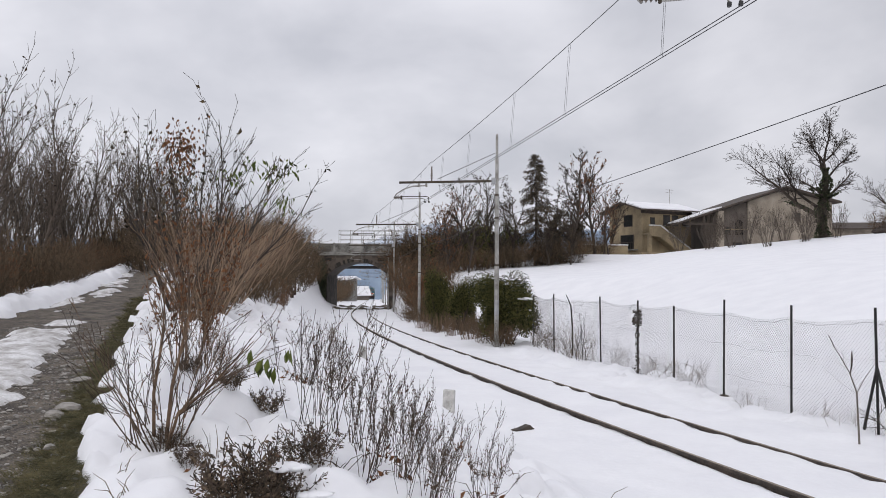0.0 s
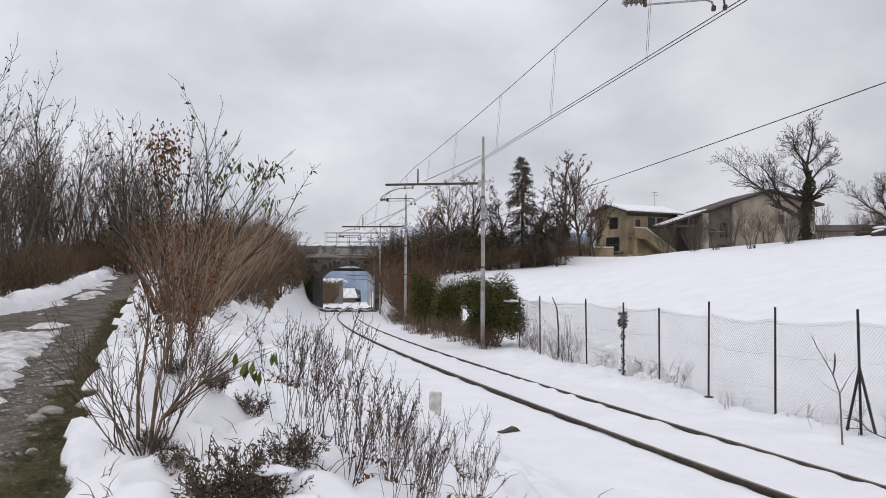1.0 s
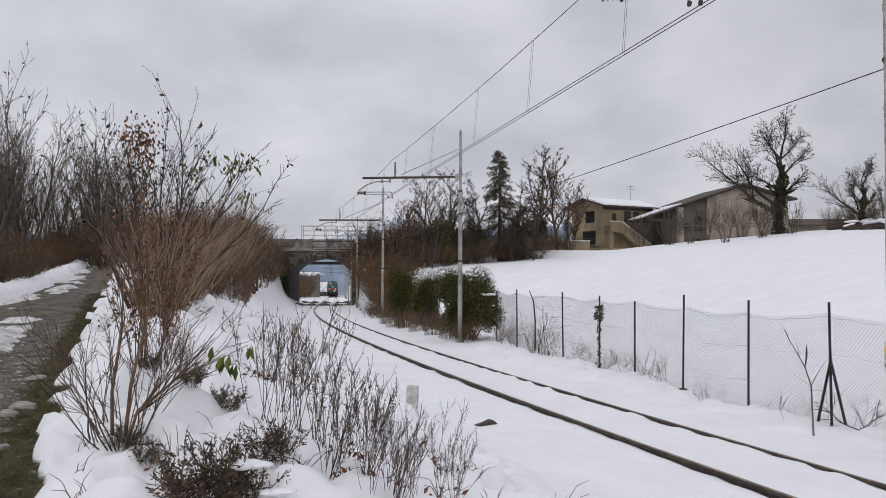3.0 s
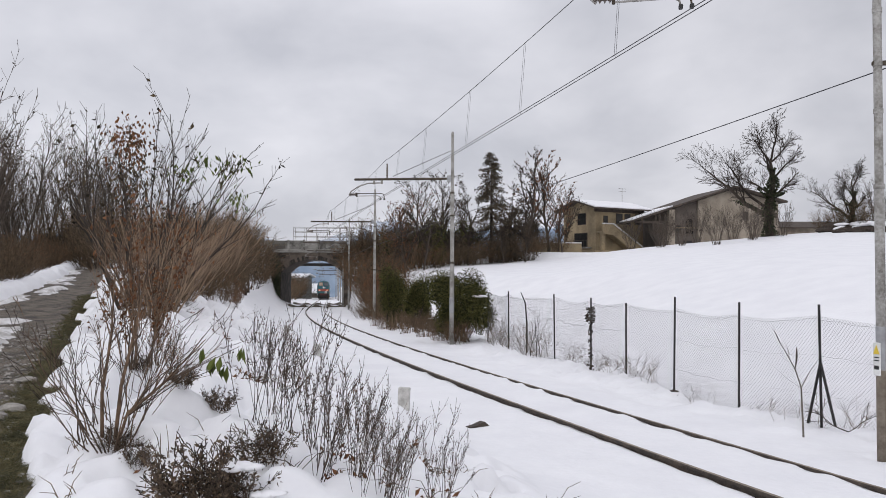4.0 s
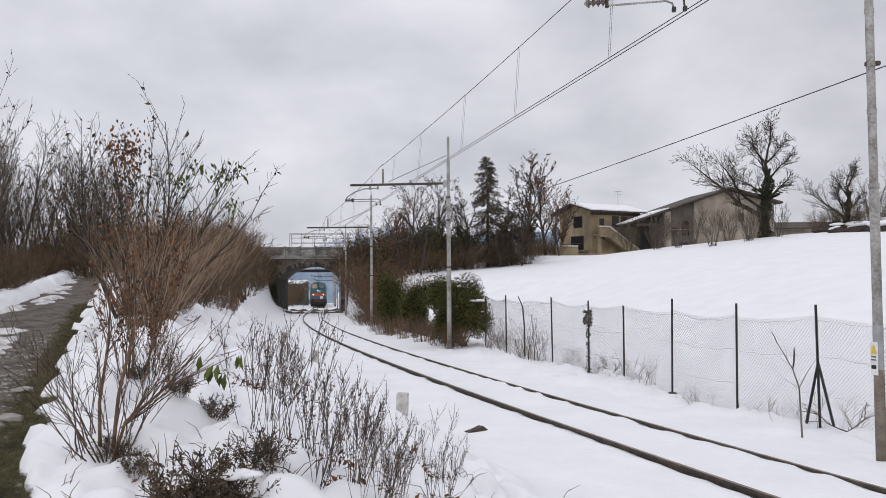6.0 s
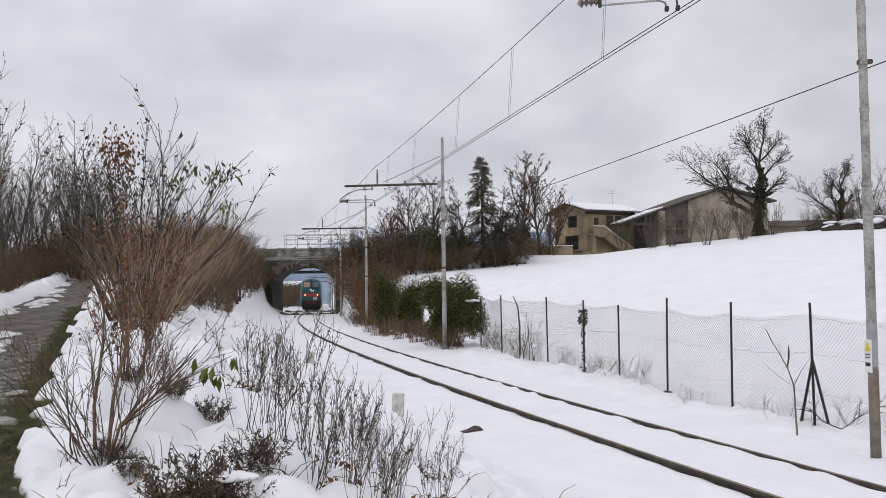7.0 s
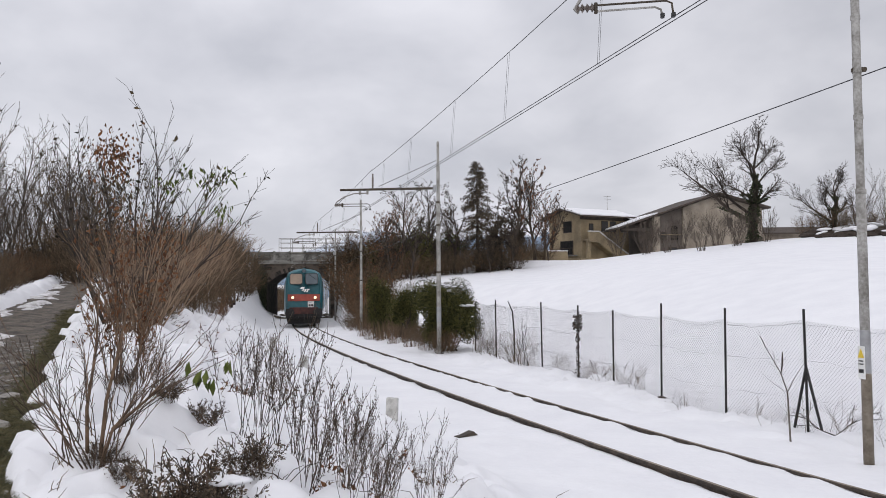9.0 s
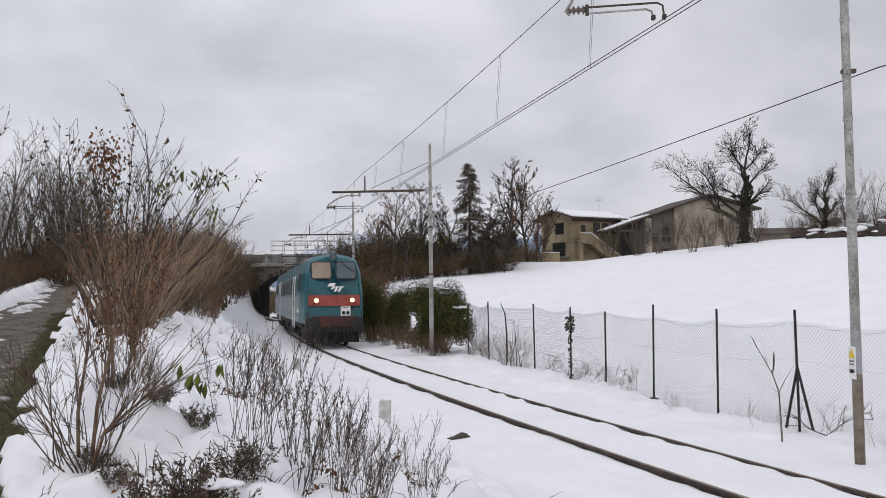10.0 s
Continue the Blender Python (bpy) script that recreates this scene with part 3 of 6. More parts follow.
def build_mast(y, u, height, label, base_z=None, beam_z=None, arm=True, r=0.105, drop=0.74, reach=None, swing=0.0, rings=()):
    p = track_point(y, u)
    z0 = gz(p.x, p.y) if base_z is None else base_z
    s = -0.0856 - 2 * 0.001555 * max(0.0, 74.0 - y)
    m = thing("catenary_mast", (p.x, p.y, z0 - 0.25), label, "catenary mast", "masts along the railway", math.degrees(math.atan(s)))
    h = height + 0.25
    g = Geo()
    r0, r1, r2, r3 = r, r * 0.88, r * 0.74, r * 0.6
    prof = [(r0, 0), (r0, h * 0.40), (r1 * 1.04, h * 0.405), (r1, h * 0.41), (r1, h * 0.72), (r2 * 1.04, h * 0.725), (r2, h * 0.73), (r2, h * 0.9), (r3, h * 0.905), (r3, h), (r3 * 0.3, h + 0.05)]
    g.lathe(prof, 14)
    part("pole", g, GALV_OLD, m, smooth=True)
    for zz in rings or (h * 0.405, h * 0.62, h * 0.725):
        rr = r0 if zz < h * 0.41 else r1
        part("clamp_ring", Geo().lathe([(rr * 1.0, zz - 0.035), (rr * 1.14, zz - 0.03), (rr * 1.14, zz + 0.03), (rr * 1.0, zz + 0.035)], 14), RUST if not rings else GALV_OLD, m)
    if not arm:
        return m, p, z0
    u = u if reach is None else reach
    w = swing
    bz = beam_z - z0 + 0.25
    part("cantilever_beam", Geo().tube([(-r1, 0, bz), (-u - 1.15, w, bz + 0.02)], 0.045, 8), RUST, m)
    part("beam_bracket", Geo().box(-r1 - 0.12, -r1 + 0.04, -0.09, 0.09, bz - 0.12, bz + 0.12, 0.02), GALV, m)
    part("stay_rod", Geo().tube([(-r1, 0, bz + 1.04), (-u + 0.35, w, bz + 0.12)], 0.018, 6), GALV, m)
    ins = Geo()
    ins.lathe([(0.03, 0.0), (0.03, 0.1)] + [q for k in range(4) for q in ((0.03, 0.1 + 0.09 * k), (0.05, 0.13 + 0.09 * k), (0.03, 0.16 + 0.09 * k))] + [(0.025, 0.5), (0.04, 0.56)], 10, (-u + 0.12, w, bz + 0.04))
    part("insulator", ins, PORCELAIN, m)
    cz = bz - drop
    az = cz + 0.13
    part("drop_tube", Geo().tube([(-u - 0.05, w, bz - 0.12), (-u - 0.62, w, bz - 0.13), (-u - 1.0, w, bz - 0.25), (-u - 1.28, w, az + 0.18), (-u - 1.36, w, az + 0.05), (-u - 1.3, w, az)], 0.024, 6), GALV_OLD, m)
    for q in (0.12, 0.42):
        part("hanger_clamp", Geo().box(-u - q, -u - q + 0.07, w - 0.03, w + 0.03, bz - 0.17, bz - 0.02), GALV_OLD, m)
    for e, up in ((-0.13, 0.0), (0.02, 0.09)):
        part("steady_arm", Geo().tube([(-u - 1.05, w, az + up), (-u + e - 0.1, w, az + up * 0.9), (-u + e - 0.02, w, az + up * 0.9 - 0.04), (-u + e, w, cz)], 0.015, 6), RUST if up else GALV_OLD, m)
        part("wire_clamp", Geo().box(-u + e - 0.03, -u + e + 0.03, w - 0.05, w + 0.05, cz - 0.03, cz + 0.03, 0.01), BLACK, m)
    part("arm_yoke", Geo().box(-u - 1.08, -u - 1.03, w - 0.03, w + 0.03, az - 0.03, az + 0.13, 0.01), RUST, m)
    part("arm_insulator", Geo().lathe([q for k in range(4) for q in ((0.03, 0.07 * k), (0.075, 0.02 + 0.07 * k), (0.03, 0.05 + 0.07 * k))], 12).turn(pose(-u - 1.34, w, az + 0.06, 0, 90, 0)), PORCELAIN, m)
    return m, p, z0


MASTS = [(9.6, 2.01, 9.2, 7.42), (29.0, 2.62, 7.9, 6.03), (47.0, 2.75, 7.75, 5.60), (69.0, 2.85, 7.9, 5.2), (82.0, 2.6, 7.4, 4.9), (108.0, 2.7, 7.6, 4.4), (128.0, 2.7, 7.6, 3.9), (150.0, 2.7, 7.6, 3.3), (180, 2.7, 7.6, 2.6)]
MAST_LABEL = "grey tubular steel catenary mast with horizontal cantilever, standing in snow"
for my, mu, mh, mb in MASTS:
    mast, _, _ = build_mast(my, mu, mh, MAST_LABEL, beam_z=mb, r=0.062 if my < 20 else 0.085, drop=1.22 if my < 20 else 0.74, reach=2.37 if my < 20 else None, swing=0.05 if my < 20 else 0.0, rings=(3.85, 4.85, 5.48, 6.2) if my < 20 else ())
    if my < 35:
        part("painted_band", Geo().lathe([(0.0855 if my > 20 else 0.0625, 1.45), (0.0885 if my > 20 else 0.0655, 1.46), (0.0885 if my > 20 else 0.0655, 2.0), (0.0855 if my > 20 else 0.0625, 2.01)], 14), GALV, mast, "pale painted band round the pole", smooth=True)
    if my < 20:
        part("base_sleeve", Geo().lathe([(0.0665, 0.1), (0.0665, 1.42), (0.062, 1.44)], 14), STAINED, mast, "brown-stained foot of the pole", smooth=True)
        part("cable_clamp", Geo().box(-0.07, 0.12, -0.03, 0.03, 5.46, 5.52, 0.01), RUST, mast)
        plate = part("warning_plate", Geo().box(-0.055, 0.055, -0.082, -0.068, 1.37, 1.80, 0.004).turn(pose(0, 0, 0, 0, 0, -58)), TRAIN_WHITE, mast, "white plate with a yellow warning sign")
        part("warning_triangle", Geo().prism([(-0.05, 1.65), (0.05, 1.65), (0.0, 1.77)], -0.088, -0.081).turn(pose(0, 0, 0, 0, 0, -58)), YELLOW, plate)
        for q in (1.60, 1.56, 1.45):
            part("text_bar", Geo().box(-0.04, 0.035, -0.086, -0.081, q, q + (0.05 if q < 1.5 else 0.015)).turn(pose(0, 0, 0, 0, 0, -58)), BLACK, plate)


def build_wires():
    contact = tagged(new("contact_wire"), "pair of dark overhead contact wires above the track", "overhead wire")
    mess = tagged(new("messenger_wire"), "dark messenger wire with thin droppers over the track", "overhead wire")
    earth = tagged(new("earth_wire"), "thin dark cable strung from mast to mast", "overhead wire")
    EARTH = (5.8, 5.36, 4.6, 4.15, 3.9)
    sup = [(-14.0, 0.0, 7.4)] + [(y, u, b) for y, u, h, b in MASTS]
    for i in range(len(sup) - 1):
        (ya, ua, ba), (yb, ub, bb) = sup[i], sup[i + 1]
        ca, cb = track_point(ya, 0), track_point(yb, 0)
        ca.z, cb.z = ba - (1.22 if ya < 20 else 0.75), bb - (1.22 if yb < 20 else 0.75)
        ma, mb_ = track_point(ya, 0.12), track_point(yb, 0.12)
        ma.z, mb_.z = ba + 0.62, bb + 0.58
        span = (cb - ca).length
        for k in (-0.045, 0.045):
            part("contact_strand", Geo().tube([ca + Vector((k, 0, 0)), cb + Vector((k, 0, 0))], 0.0075, 5), WIRE, contact)
        pts = []
        for j in range(13):
            w = j / 12
            q = ma.lerp(mb_, w)
            q.z -= 0.12 * 4 * w * (1 - w)
            pts.append(q)
        part("messenger_strand", Geo().tube(pts, 0.008, 5), WIRE, mess)
        for w in (0.17, 0.37, 0.545, 0.745, 0.91) if 0 < ya < 20 else (0.12, 0.37, 0.62, 0.87):
            lo = ca.lerp(cb, w)
            hi = ma.lerp(mb_, w)
            hi.z -= 0.12 * 4 * w * (1 - w)
            for k in (-0.02, 0.02):
                part("dropper", Geo().tube([lo + Vector((k, k, 0)), hi + Vector((k, k, 0))], 0.0035, 4), WIRE, mess)
        if ya > 0 and yb < 75 or ya < 0:
            ea, eb = track_point(ya, 2.6), track_point(yb, 2.6)
            ea.z, eb.z = EARTH[i], EARTH[i + 1]
            pts = []
            for j in range(11):
                w = j / 10
                q = ea.lerp(eb, w)
                q.z -= 0.05 * 4 * w * (1 - w)
                pts.append(q)
            part("earth_strand", Geo().tube(pts, 0.009, 5), WIRE, earth)


build_wires()


def build_markers():
    for y, u, h in ((14.6, -3.0, 0.36), (24.0, -3.0, 0.34), (34.0, -3.0, 0.34)):
        p = track_point(y, u)
        m = tagged(part("marker_stone", Geo().box(-0.1, 0.1, -0.05, 0.05, -0.15, h, 0.012), WHITE_MARK), "small white concrete marker stone half buried in snow", "marker stone", "markers along the track")
        m.matrix_world = pose(p.x, p.y, gz(p.x, p.y), 0, 2, -18)


build_markers()


# ---- the fence ----
def build_fence():
    fence = tagged(new("wire_fence"), "rusty chain-link fence on thin dark steel posts in snow", "fence")
    rng = random.Random(5)
    tops = []
    for x, y, h in FENCE:
        z = gz(x, y)
        lean = Vector((rng.uniform(-0.03, 0.03), rng.uniform(-0.03, 0.03), h))
        g = Geo()
        for a in ((-0.022, 0.022, -0.0225, -0.0185), (-0.003, 0.003, -0.0225, 0.022)):
            g.box(a[0], a[1], a[2], a[3], 0, 1)
        g.v = [(x + px + lean.x * pz, y + py + lean.y * pz, z - 0.2 + (h + 0.2) * pz) for px, py, pz in g.v]
        post = part("post", g, POST, fence)
        tops.append((Vector((x, y, z)), lean))
        if y == 13.0:
            for dx, dy in ((-0.14, 0.2), (0.17, -0.2)):
                part("strut", Geo().tube([(x + dx, y + dy, gz(x + dx, y + dy) - 0.1), (x, y, z + 1.08)], 0.024, 6), POST, fence)
    cell = 0.072
    for (a, la), (b, lb) in zip(tops[:-1], tops[1:]):
        span = (b - a)
        L = math.hypot(span.x, span.y)
        H = 1.86
        g = Geo()
        n = int((L + H) / cell)

        def at(s, h):
            w = s / L
            q = a.lerp(b, w) + la.lerp(lb, w) * (h / 2.0)
            q.z = a.z * (1 - w) + b.z * w + h * (1.0 + 0.012 * math.sin(2.3 * s + a.y)) - 0.06 * h / 1.6 * math.sin(math.pi * w)
            bulge = 0.05 * math.sin(math.pi * w) * math.sin(3 * h + a.y)
            return q + Vector((bulge, 0, 0))
        for k in range(n + 1):
            s0 = k * cell
            for sgn in (1, -1):
                # a wire climbs from (s0 - H) to s0 or back
                lo_s, hi_s = (s0 - H, s0) if sgn > 0 else (s0, s0 - H)
                # cut to the bay
                t0, t1 = 0.0, 1.0
                ds = hi_s - lo_s
                for lim, up in ((0.0, False), (L, True)):
                    w = (lim - lo_s) / ds
                    if (ds > 0) != up:
                        t0 = max(t0, w)
                    else:
                        t1 = min(t1, w)
                if t1 - t0 < 0.03:
                    continue
                pts = [at(lo_s + ds * (t0 + (t1 - t0) * j / 3), H * (t0 + (t1 - t0) * j / 3)) for j in range(4)]
                g.tube(pts, 0.0018, 3, False)
        part("mesh_panel", g, MESH_WIRE, fence)
        for hh in (0.55, 1.2, 1.8):
            part("line_wire", Geo().tube([at(L * j / 8, hh) + Vector((0, 0, 0.015 * math.sin(j * 2.3))) for j in range(9)], 0.003, 4, False), MESH_WIRE, fence)


build_fence()


# ---- the bridge ----
def build_bridge():
    cx, y0, y1 = -9.0, BRIDGE_Y0, BRIDGE_Y1
    b = thing("road_bridge", (cx, y0, 0), "dark masonry arch road bridge with concrete parapet over the track", "bridge")
    half, spring, rise = 3.2, 2.65, 1.4
    rad = (half * half + rise * rise) / (2 * rise)

    def arch(x):
        return spring + rise - rad + math.sqrt(max(rad * rad - x * x, 0))
    d = y1 - y0
    g = Geo()
    n = 28
    for i in range(n):
        a, c = -half + 2 * half * i / n, -half + 2 * half * (i + 1) / n
        g.add([(a, 0, arch(a)), (c, 0, arch(c)), (c, 0, 4.75), (a, 0, 4.75), (a, d, arch(a)), (c, d, arch(c)), (c, d, 4.75), (a, d, 4.75)],
              [(0, 1, 2, 3), (7, 6, 5, 4), (0, 4, 5, 1)])
    part("vault", g, MASONRY, b)
    part("abutment", Geo().box(-11, -half, 0, d, -2.6, 4.75), MASONRY, b)
    part("abutment", Geo().box(half, 13, 0, d, -2.6, 4.75), MASONRY, b)
    part("road_slab", Geo().box(-14, 15, -0.12, d + 0.12, 4.75, 5.12, 0.03), CONCRETE, b, "stained concrete string course")
    # the ring of the arch, stone by stone
    for k in range(31):
        a0, a1 = [math.asin(half / rad) * (-1 + 2 * (k + q) / 31) for q in (0.03, 0.97)]
        pts = []
        for aa, rr in ((a0, rad - 0.01), (a1, rad - 0.01), (a1, rad + 0.42), (a0, rad + 0.42)):
            pts.append((rr * math.sin(aa), spring + rise - rad + rr * math.cos(aa)))
        part("voussoir", Geo().prism(pts, -0.05 - 0.02 * (k % 3), 0.25), MASONRY, b)
    k = 0
    x = -13.6
    while x < 14:
        part("parapet_panel", Geo().box(x, x + 1.42, -0.06, 0.14, 5.12, 6.0 + 0.02 * (k % 2), 0.02), CONCRETE, b)
        part("parapet_post", Geo().box(x + 1.42, x + 1.58, -0.09, 0.17, 5.12, 6.1, 0.02), CONCRETE, b)
        part("parapet_panel", Geo().box(x, x + 1.42, d - 0.14, d + 0.06, 5.12, 6.0, 0.02), CONCRETE, b)
        x += 1.6
        k += 1
    # stones of the wall that show beside and above the arch
    rng = random.Random(2)
    shared = {}
    for row in range(16):
        z = -0.9 + row * 0.36
        x = -6.2 + 0.3 * (row % 2)
        while x < 6.0:
            w = rng.choice((0.5, 0.62, 0.74))
            inside = any(abs(q) < half + 0.05 and z < arch(min(max(q, -half), half)) + 0.5 for q in (x, x + w)) or (x < 0 < x + w and z < arch(0) + 0.5)
            if not inside and z < 4.5:
                key = round(w, 2)
                if key not in shared:
                    shared[key] = mesh_of("wall_stone", Geo().box(0.012, w - 0.012, -0.05, 0.05, 0.012, 0.345, 0.02), MASONRY)
                s = new("wall_stone", shared[key])
                s.parent = b
                s.location = (x, rng.uniform(-0.005, 0.02), z)
            x += w
    # steel safety rail above the parapet
    rail = thing("safety_railing", (cx, y0 + 0.05, 6.0), "thin grey steel safety railing on the bridge parapet", "railing")
    xs = [-2.0, -0.8, 0.4, 1.6, 2.8, 4.0, 5.2]
    for x in xs:
        part("upright", Geo().tube([(x, 0, 0), (x, 0, 1.45)], 0.028, 6), GALV_OLD, rail)
        part("upright", Geo().tube([(x, 1.6, 0), (x, 1.6, 1.45)], 0.028, 6), GALV_OLD, rail)
    for yy in (0.0, 1.6):
        for z in (0.45, 0.95, 1.42):
            part("bar", Geo().tube([(xs[0], yy, z), (xs[-1], yy, z)], 0.022, 6), GALV_OLD, rail)
    for x in (xs[0], xs[-1]):
        part("bar", Geo().tube([(x, 0, 1.42), (x, 1.6, 1.42)], 0.022, 6), GALV_OLD, rail)
    # footbridge girder behind
    gird = thing("pipe_girder", (-9.6, 101, 3.55), "dark straight steel girder spanning the cutting behind the bridge", "girder")
    part("girder_beam", Geo().box(-6, 6, 0, 0.5, 0, 0.32, 0.02), UNDER, gird)
    part("girder_flange", Geo().box(-6, 6, -0.08, 0.58, 0.32, 0.36), UNDER, gird)
    for x in (-5.4, 5.0):
        part("girder_pier", Geo().box(x, x + 0.6, 0.0, 0.5, -6.2, -0.002), CONCRETE, gird)


build_bridge()


def build_bare_strips():
    """Dark wet ground where the drip line of the bridge keeps the snow away."""
    for yy, w in ((83.2, 0.9), (97.0, 1.6)):
        g = Geo()
        rng = random.Random(int(yy))
        n = 36
        vs = []
        for i in range(n + 1):
            x = float(track_x(yy)) - 3.0 + 6.0 * i / n
            e = rng.uniform(-0.2, 0.2)
            for k, q in enumerate((-w / 2 + e, -w / 4, w / 4, w / 2 + e * 0.6)):
                near_rail = min(abs(x - float(track_x(yy)) - r) for r in (-0.75, 0.75))
                vs.append((x, yy + q, gz(x, yy + q) + ((0.17 + 0.06 * math.sin(5 * x) if near_rail > 0.3 else 0.04) if k in (1, 2) else -0.04)))
        fs = [(4 * i + k, 4 * i + k + 1, 4 * i + 5 + k, 4 * i + 4 + k) for i in range(n) for k in range(3)]
        g.add(vs, fs)
        tagged(part("bare_earth", g, GRAVEL), "strip of dark wet earth bare of snow below the bridge", "ground", kind="structure")


build_bare_strips()


# ---- the train ----
def body_ring(w, z0, z1, n=7):
    """Outline of a coach: upright sides that lean in slightly above the waist, and a rounded roof."""
    pts = [(-w * 0.97, z0), (-w, z0 + 0.25), (-w, 2.35), (-w * 0.95, 3.2)]
    for k in range(n + 1):
        a = math.pi * k / n
        pts.append((-w * 0.925 * math.cos(a), 3.32 + (z1 - 3.32) * math.sin(a) ** 0.62))
    pts += [(w * 0.95, 3.2), (w, 2.35), (w, z0 + 0.25), (w * 0.97, z0)]
    return pts


def face_y(z):
    """How far the cab front lies back at a height."""
    return 0.0 if z < 2.3 else (z - 2.3) * 0.24 if z < 3.7 else 0.336 + (z - 3.7) * 1.1


def add_wheelset(car, y):
    axle = part("wheelset", Geo().tube([(-0.95, y, 0.46), (0.95, y, 0.46)], 0.075, 10), UNDER, car)
    for x in (-0.75, 0.75):
        w = Geo().lathe([(0.12, -0.065), (0.46, -0.065), (0.49, -0.045), (0.465, -0.01), (0.455, 0.065), (0.12, 0.065)], 20)
        w.turn(pose(x, y, 0.458, 0, 90 if x > 0 else -90, 0))
        part("wheel", w, UNDER, axle)


def build_car(front, length=26.0):
    car = new("control_car" if front else "passenger_coach")
    w, z0, z1 = 1.37, 1.05, 4.05
    ring = body_ring(w, z0, z1)
    n = len(ring)
    g = Geo()
    vs, rows = [], []
    if front:
        for frac, sx in ((0.0, 0.82), (0.22, 0.91), (1.0, 0.97), (1.8, 1.0)):
            rows.append([(x * sx, face_y(z) * (1 if frac < 1 else max(0, 1.5 - frac) * 1.0) + frac, z if z < 3.4 else z - (0.12 if frac == 0 else 0)) for x, z in ring])
    else:
        rows.append([(x * 0.96, 0.25, z) for x, z in ring])
        rows.append([(x, 0.32, z) for x, z in ring])
    rows.append([(x, length - 0.32, z) for x, z in ring])
    rows.append([(x * 0.96, length - 0.25, z) for x, z in ring])
    for r in rows:
        vs += r
    fs, mi = [], []
    for i in range(len(rows) - 1):
        for k in range(n):
            fs.append((i * n + k, i * n + (k + 1) % n, (i + 1) * n + (k + 1) % n, (i + 1) * n + k))
            zc = (ring[k][1] + ring[(k + 1) % n][1]) / 2
            nose = front and i < 3
            mi.append(0 if nose else 2 if zc > 3.25 else 1 if k != n - 1 else 3)
    # ends
    fs.append(tuple(range(n)))
    mi.append(0 if front else 3)
    fs.append(tuple(reversed(range((len(rows) - 1) * n, len(rows) * n))))
    mi.append(3)
    g.add(vs, fs)
    g.mi = mi
    part("body", g, [TEAL, TRAIN_GREY, TEAL_DARK, UNDER], car)
    for s in (-1, 1):
        # paint bands: teal window band and sill stripe, 6 mm proud
        y_from = 2.6 if front else 0.5
        part("window_band", Geo().prism([(s * (w + 0.006), 2.2), (s * (w + 0.006), 2.35), (s * (w * 0.955 + 0.006), 3.12), (s * (w * 0.955 - 0.03), 3.12), (s * (w - 0.04), 2.2)], y_from, length - 0.5), TEAL, car, "teal painted band round the windows")
        part("sill_stripe", Geo().box(min(s * (w + 0.006), s * (w - 0.03)), max(s * (w + 0.006), s * (w - 0.03)), y_from, length - 0.5, 1.3, 1.45), TEAL, car)
        doors = [5.2, 18.8] if front else [6.2, 18.6]
        yy = 3.4 if front else 1.4
        while yy < length - 2.2:
            if not any(abs(yy + 0.6 - d) < 1.5 for d in doors):
                x = s * (w * 0.983)
                win = part("side_window", Geo().prism([(s * (w + 0.018), 2.25), (s * (w + 0.018), 2.35), (s * (w * 0.96 + 0.018), 3.03), (s * (w * 0.96 - 0.03), 3.03), (s * (w - 0.04), 2.25)], yy, yy + 1.25), TRAIN_GREY, car)
                part("window_pane", Geo().prism([(s * (w + 0.023), 2.31), (s * (w + 0.022), 2.36), (s * (w * 0.963 + 0.024), 2.98), (s * (w * 0.963 - 0.02), 2.98), (s * (w - 0.03), 2.31)], yy + 0.07, yy + 1.18), PANE, win)
            yy += 1.55
        for d in doors:
            door = part("door", Geo().prism([(s * (w + 0.012), 0.95), (s * (w + 0.012), 2.35), (s * (w * 0.952 + 0.012), 3.18), (s * (w * 0.952 - 0.04), 3.18), (s * (w - 0.05), 0.95)], d - 0.65, d + 0.65), TRAIN_GREY, car, "grey folding door with white edge strips")
            for e in (-0.72, 0.58):
                part("door_edge", Geo().prism([(s * (w + 0.04), 0.75), (s * (w + 0.04), 2.35), (s * (w * 0.952 + 0.04), 3.2), (s * (w * 0.952), 3.2), (s * w, 0.75)], d + e, d + e + 0.14), TRAIN_WHITE, door)
            part("door_pane", Geo().prism([(s * (w + 0.018), 1.75), (s * (w + 0.018), 2.35), (s * (w * 0.96 + 0.02), 2.98), (s * (w * 0.96), 2.98), (s * w, 1.75)], d - 0.4, d + 0.4), PANE, door)
            part("step", Geo().box(min(s * 1.1, s * 1.38), max(s * 1.1, s * 1.38), d - 0.5, d + 0.5, 0.5, 0.56), UNDER, door)
        if front:
            part("cab_side_window", Geo().prism([(s * (w + 0.012), 2.45), (s * (w * 0.955 + 0.014), 3.2), (s * (w * 0.955 - 0.03), 3.2), (s * (w - 0.04), 2.45)], 1.55, 2.35), PANE, car)
            part("cab_stripe", Geo().box(min(s * (w + 0.008), s * (w - 0.03)), max(s * (w + 0.008), s * (w - 0.03)), 0.75 + 1.1, 3.0, 1.5, 1.66), TRAIN_WHITE, car)
    # running gear
    for c in (3.4, length - 3.4):
        frame_g = Geo()
        for s in (-1, 1):
            frame_g.box(s * 1.0 - 0.09, s * 1.0 + 0.09, c - 1.75, c + 1.75, 0.5, 0.72, 0.03)
            for q in (-1.25, 1.25):
                frame_g.box(s * 1.06 - 0.12, s * 1.06 + 0.12, c + q - 0.17, c + q + 0.17, 0.3, 0.62, 0.03)
        frame_g.box(-1.0, 1.0, c - 0.3, c + 0.3, 0.5, 0.9, 0.03)
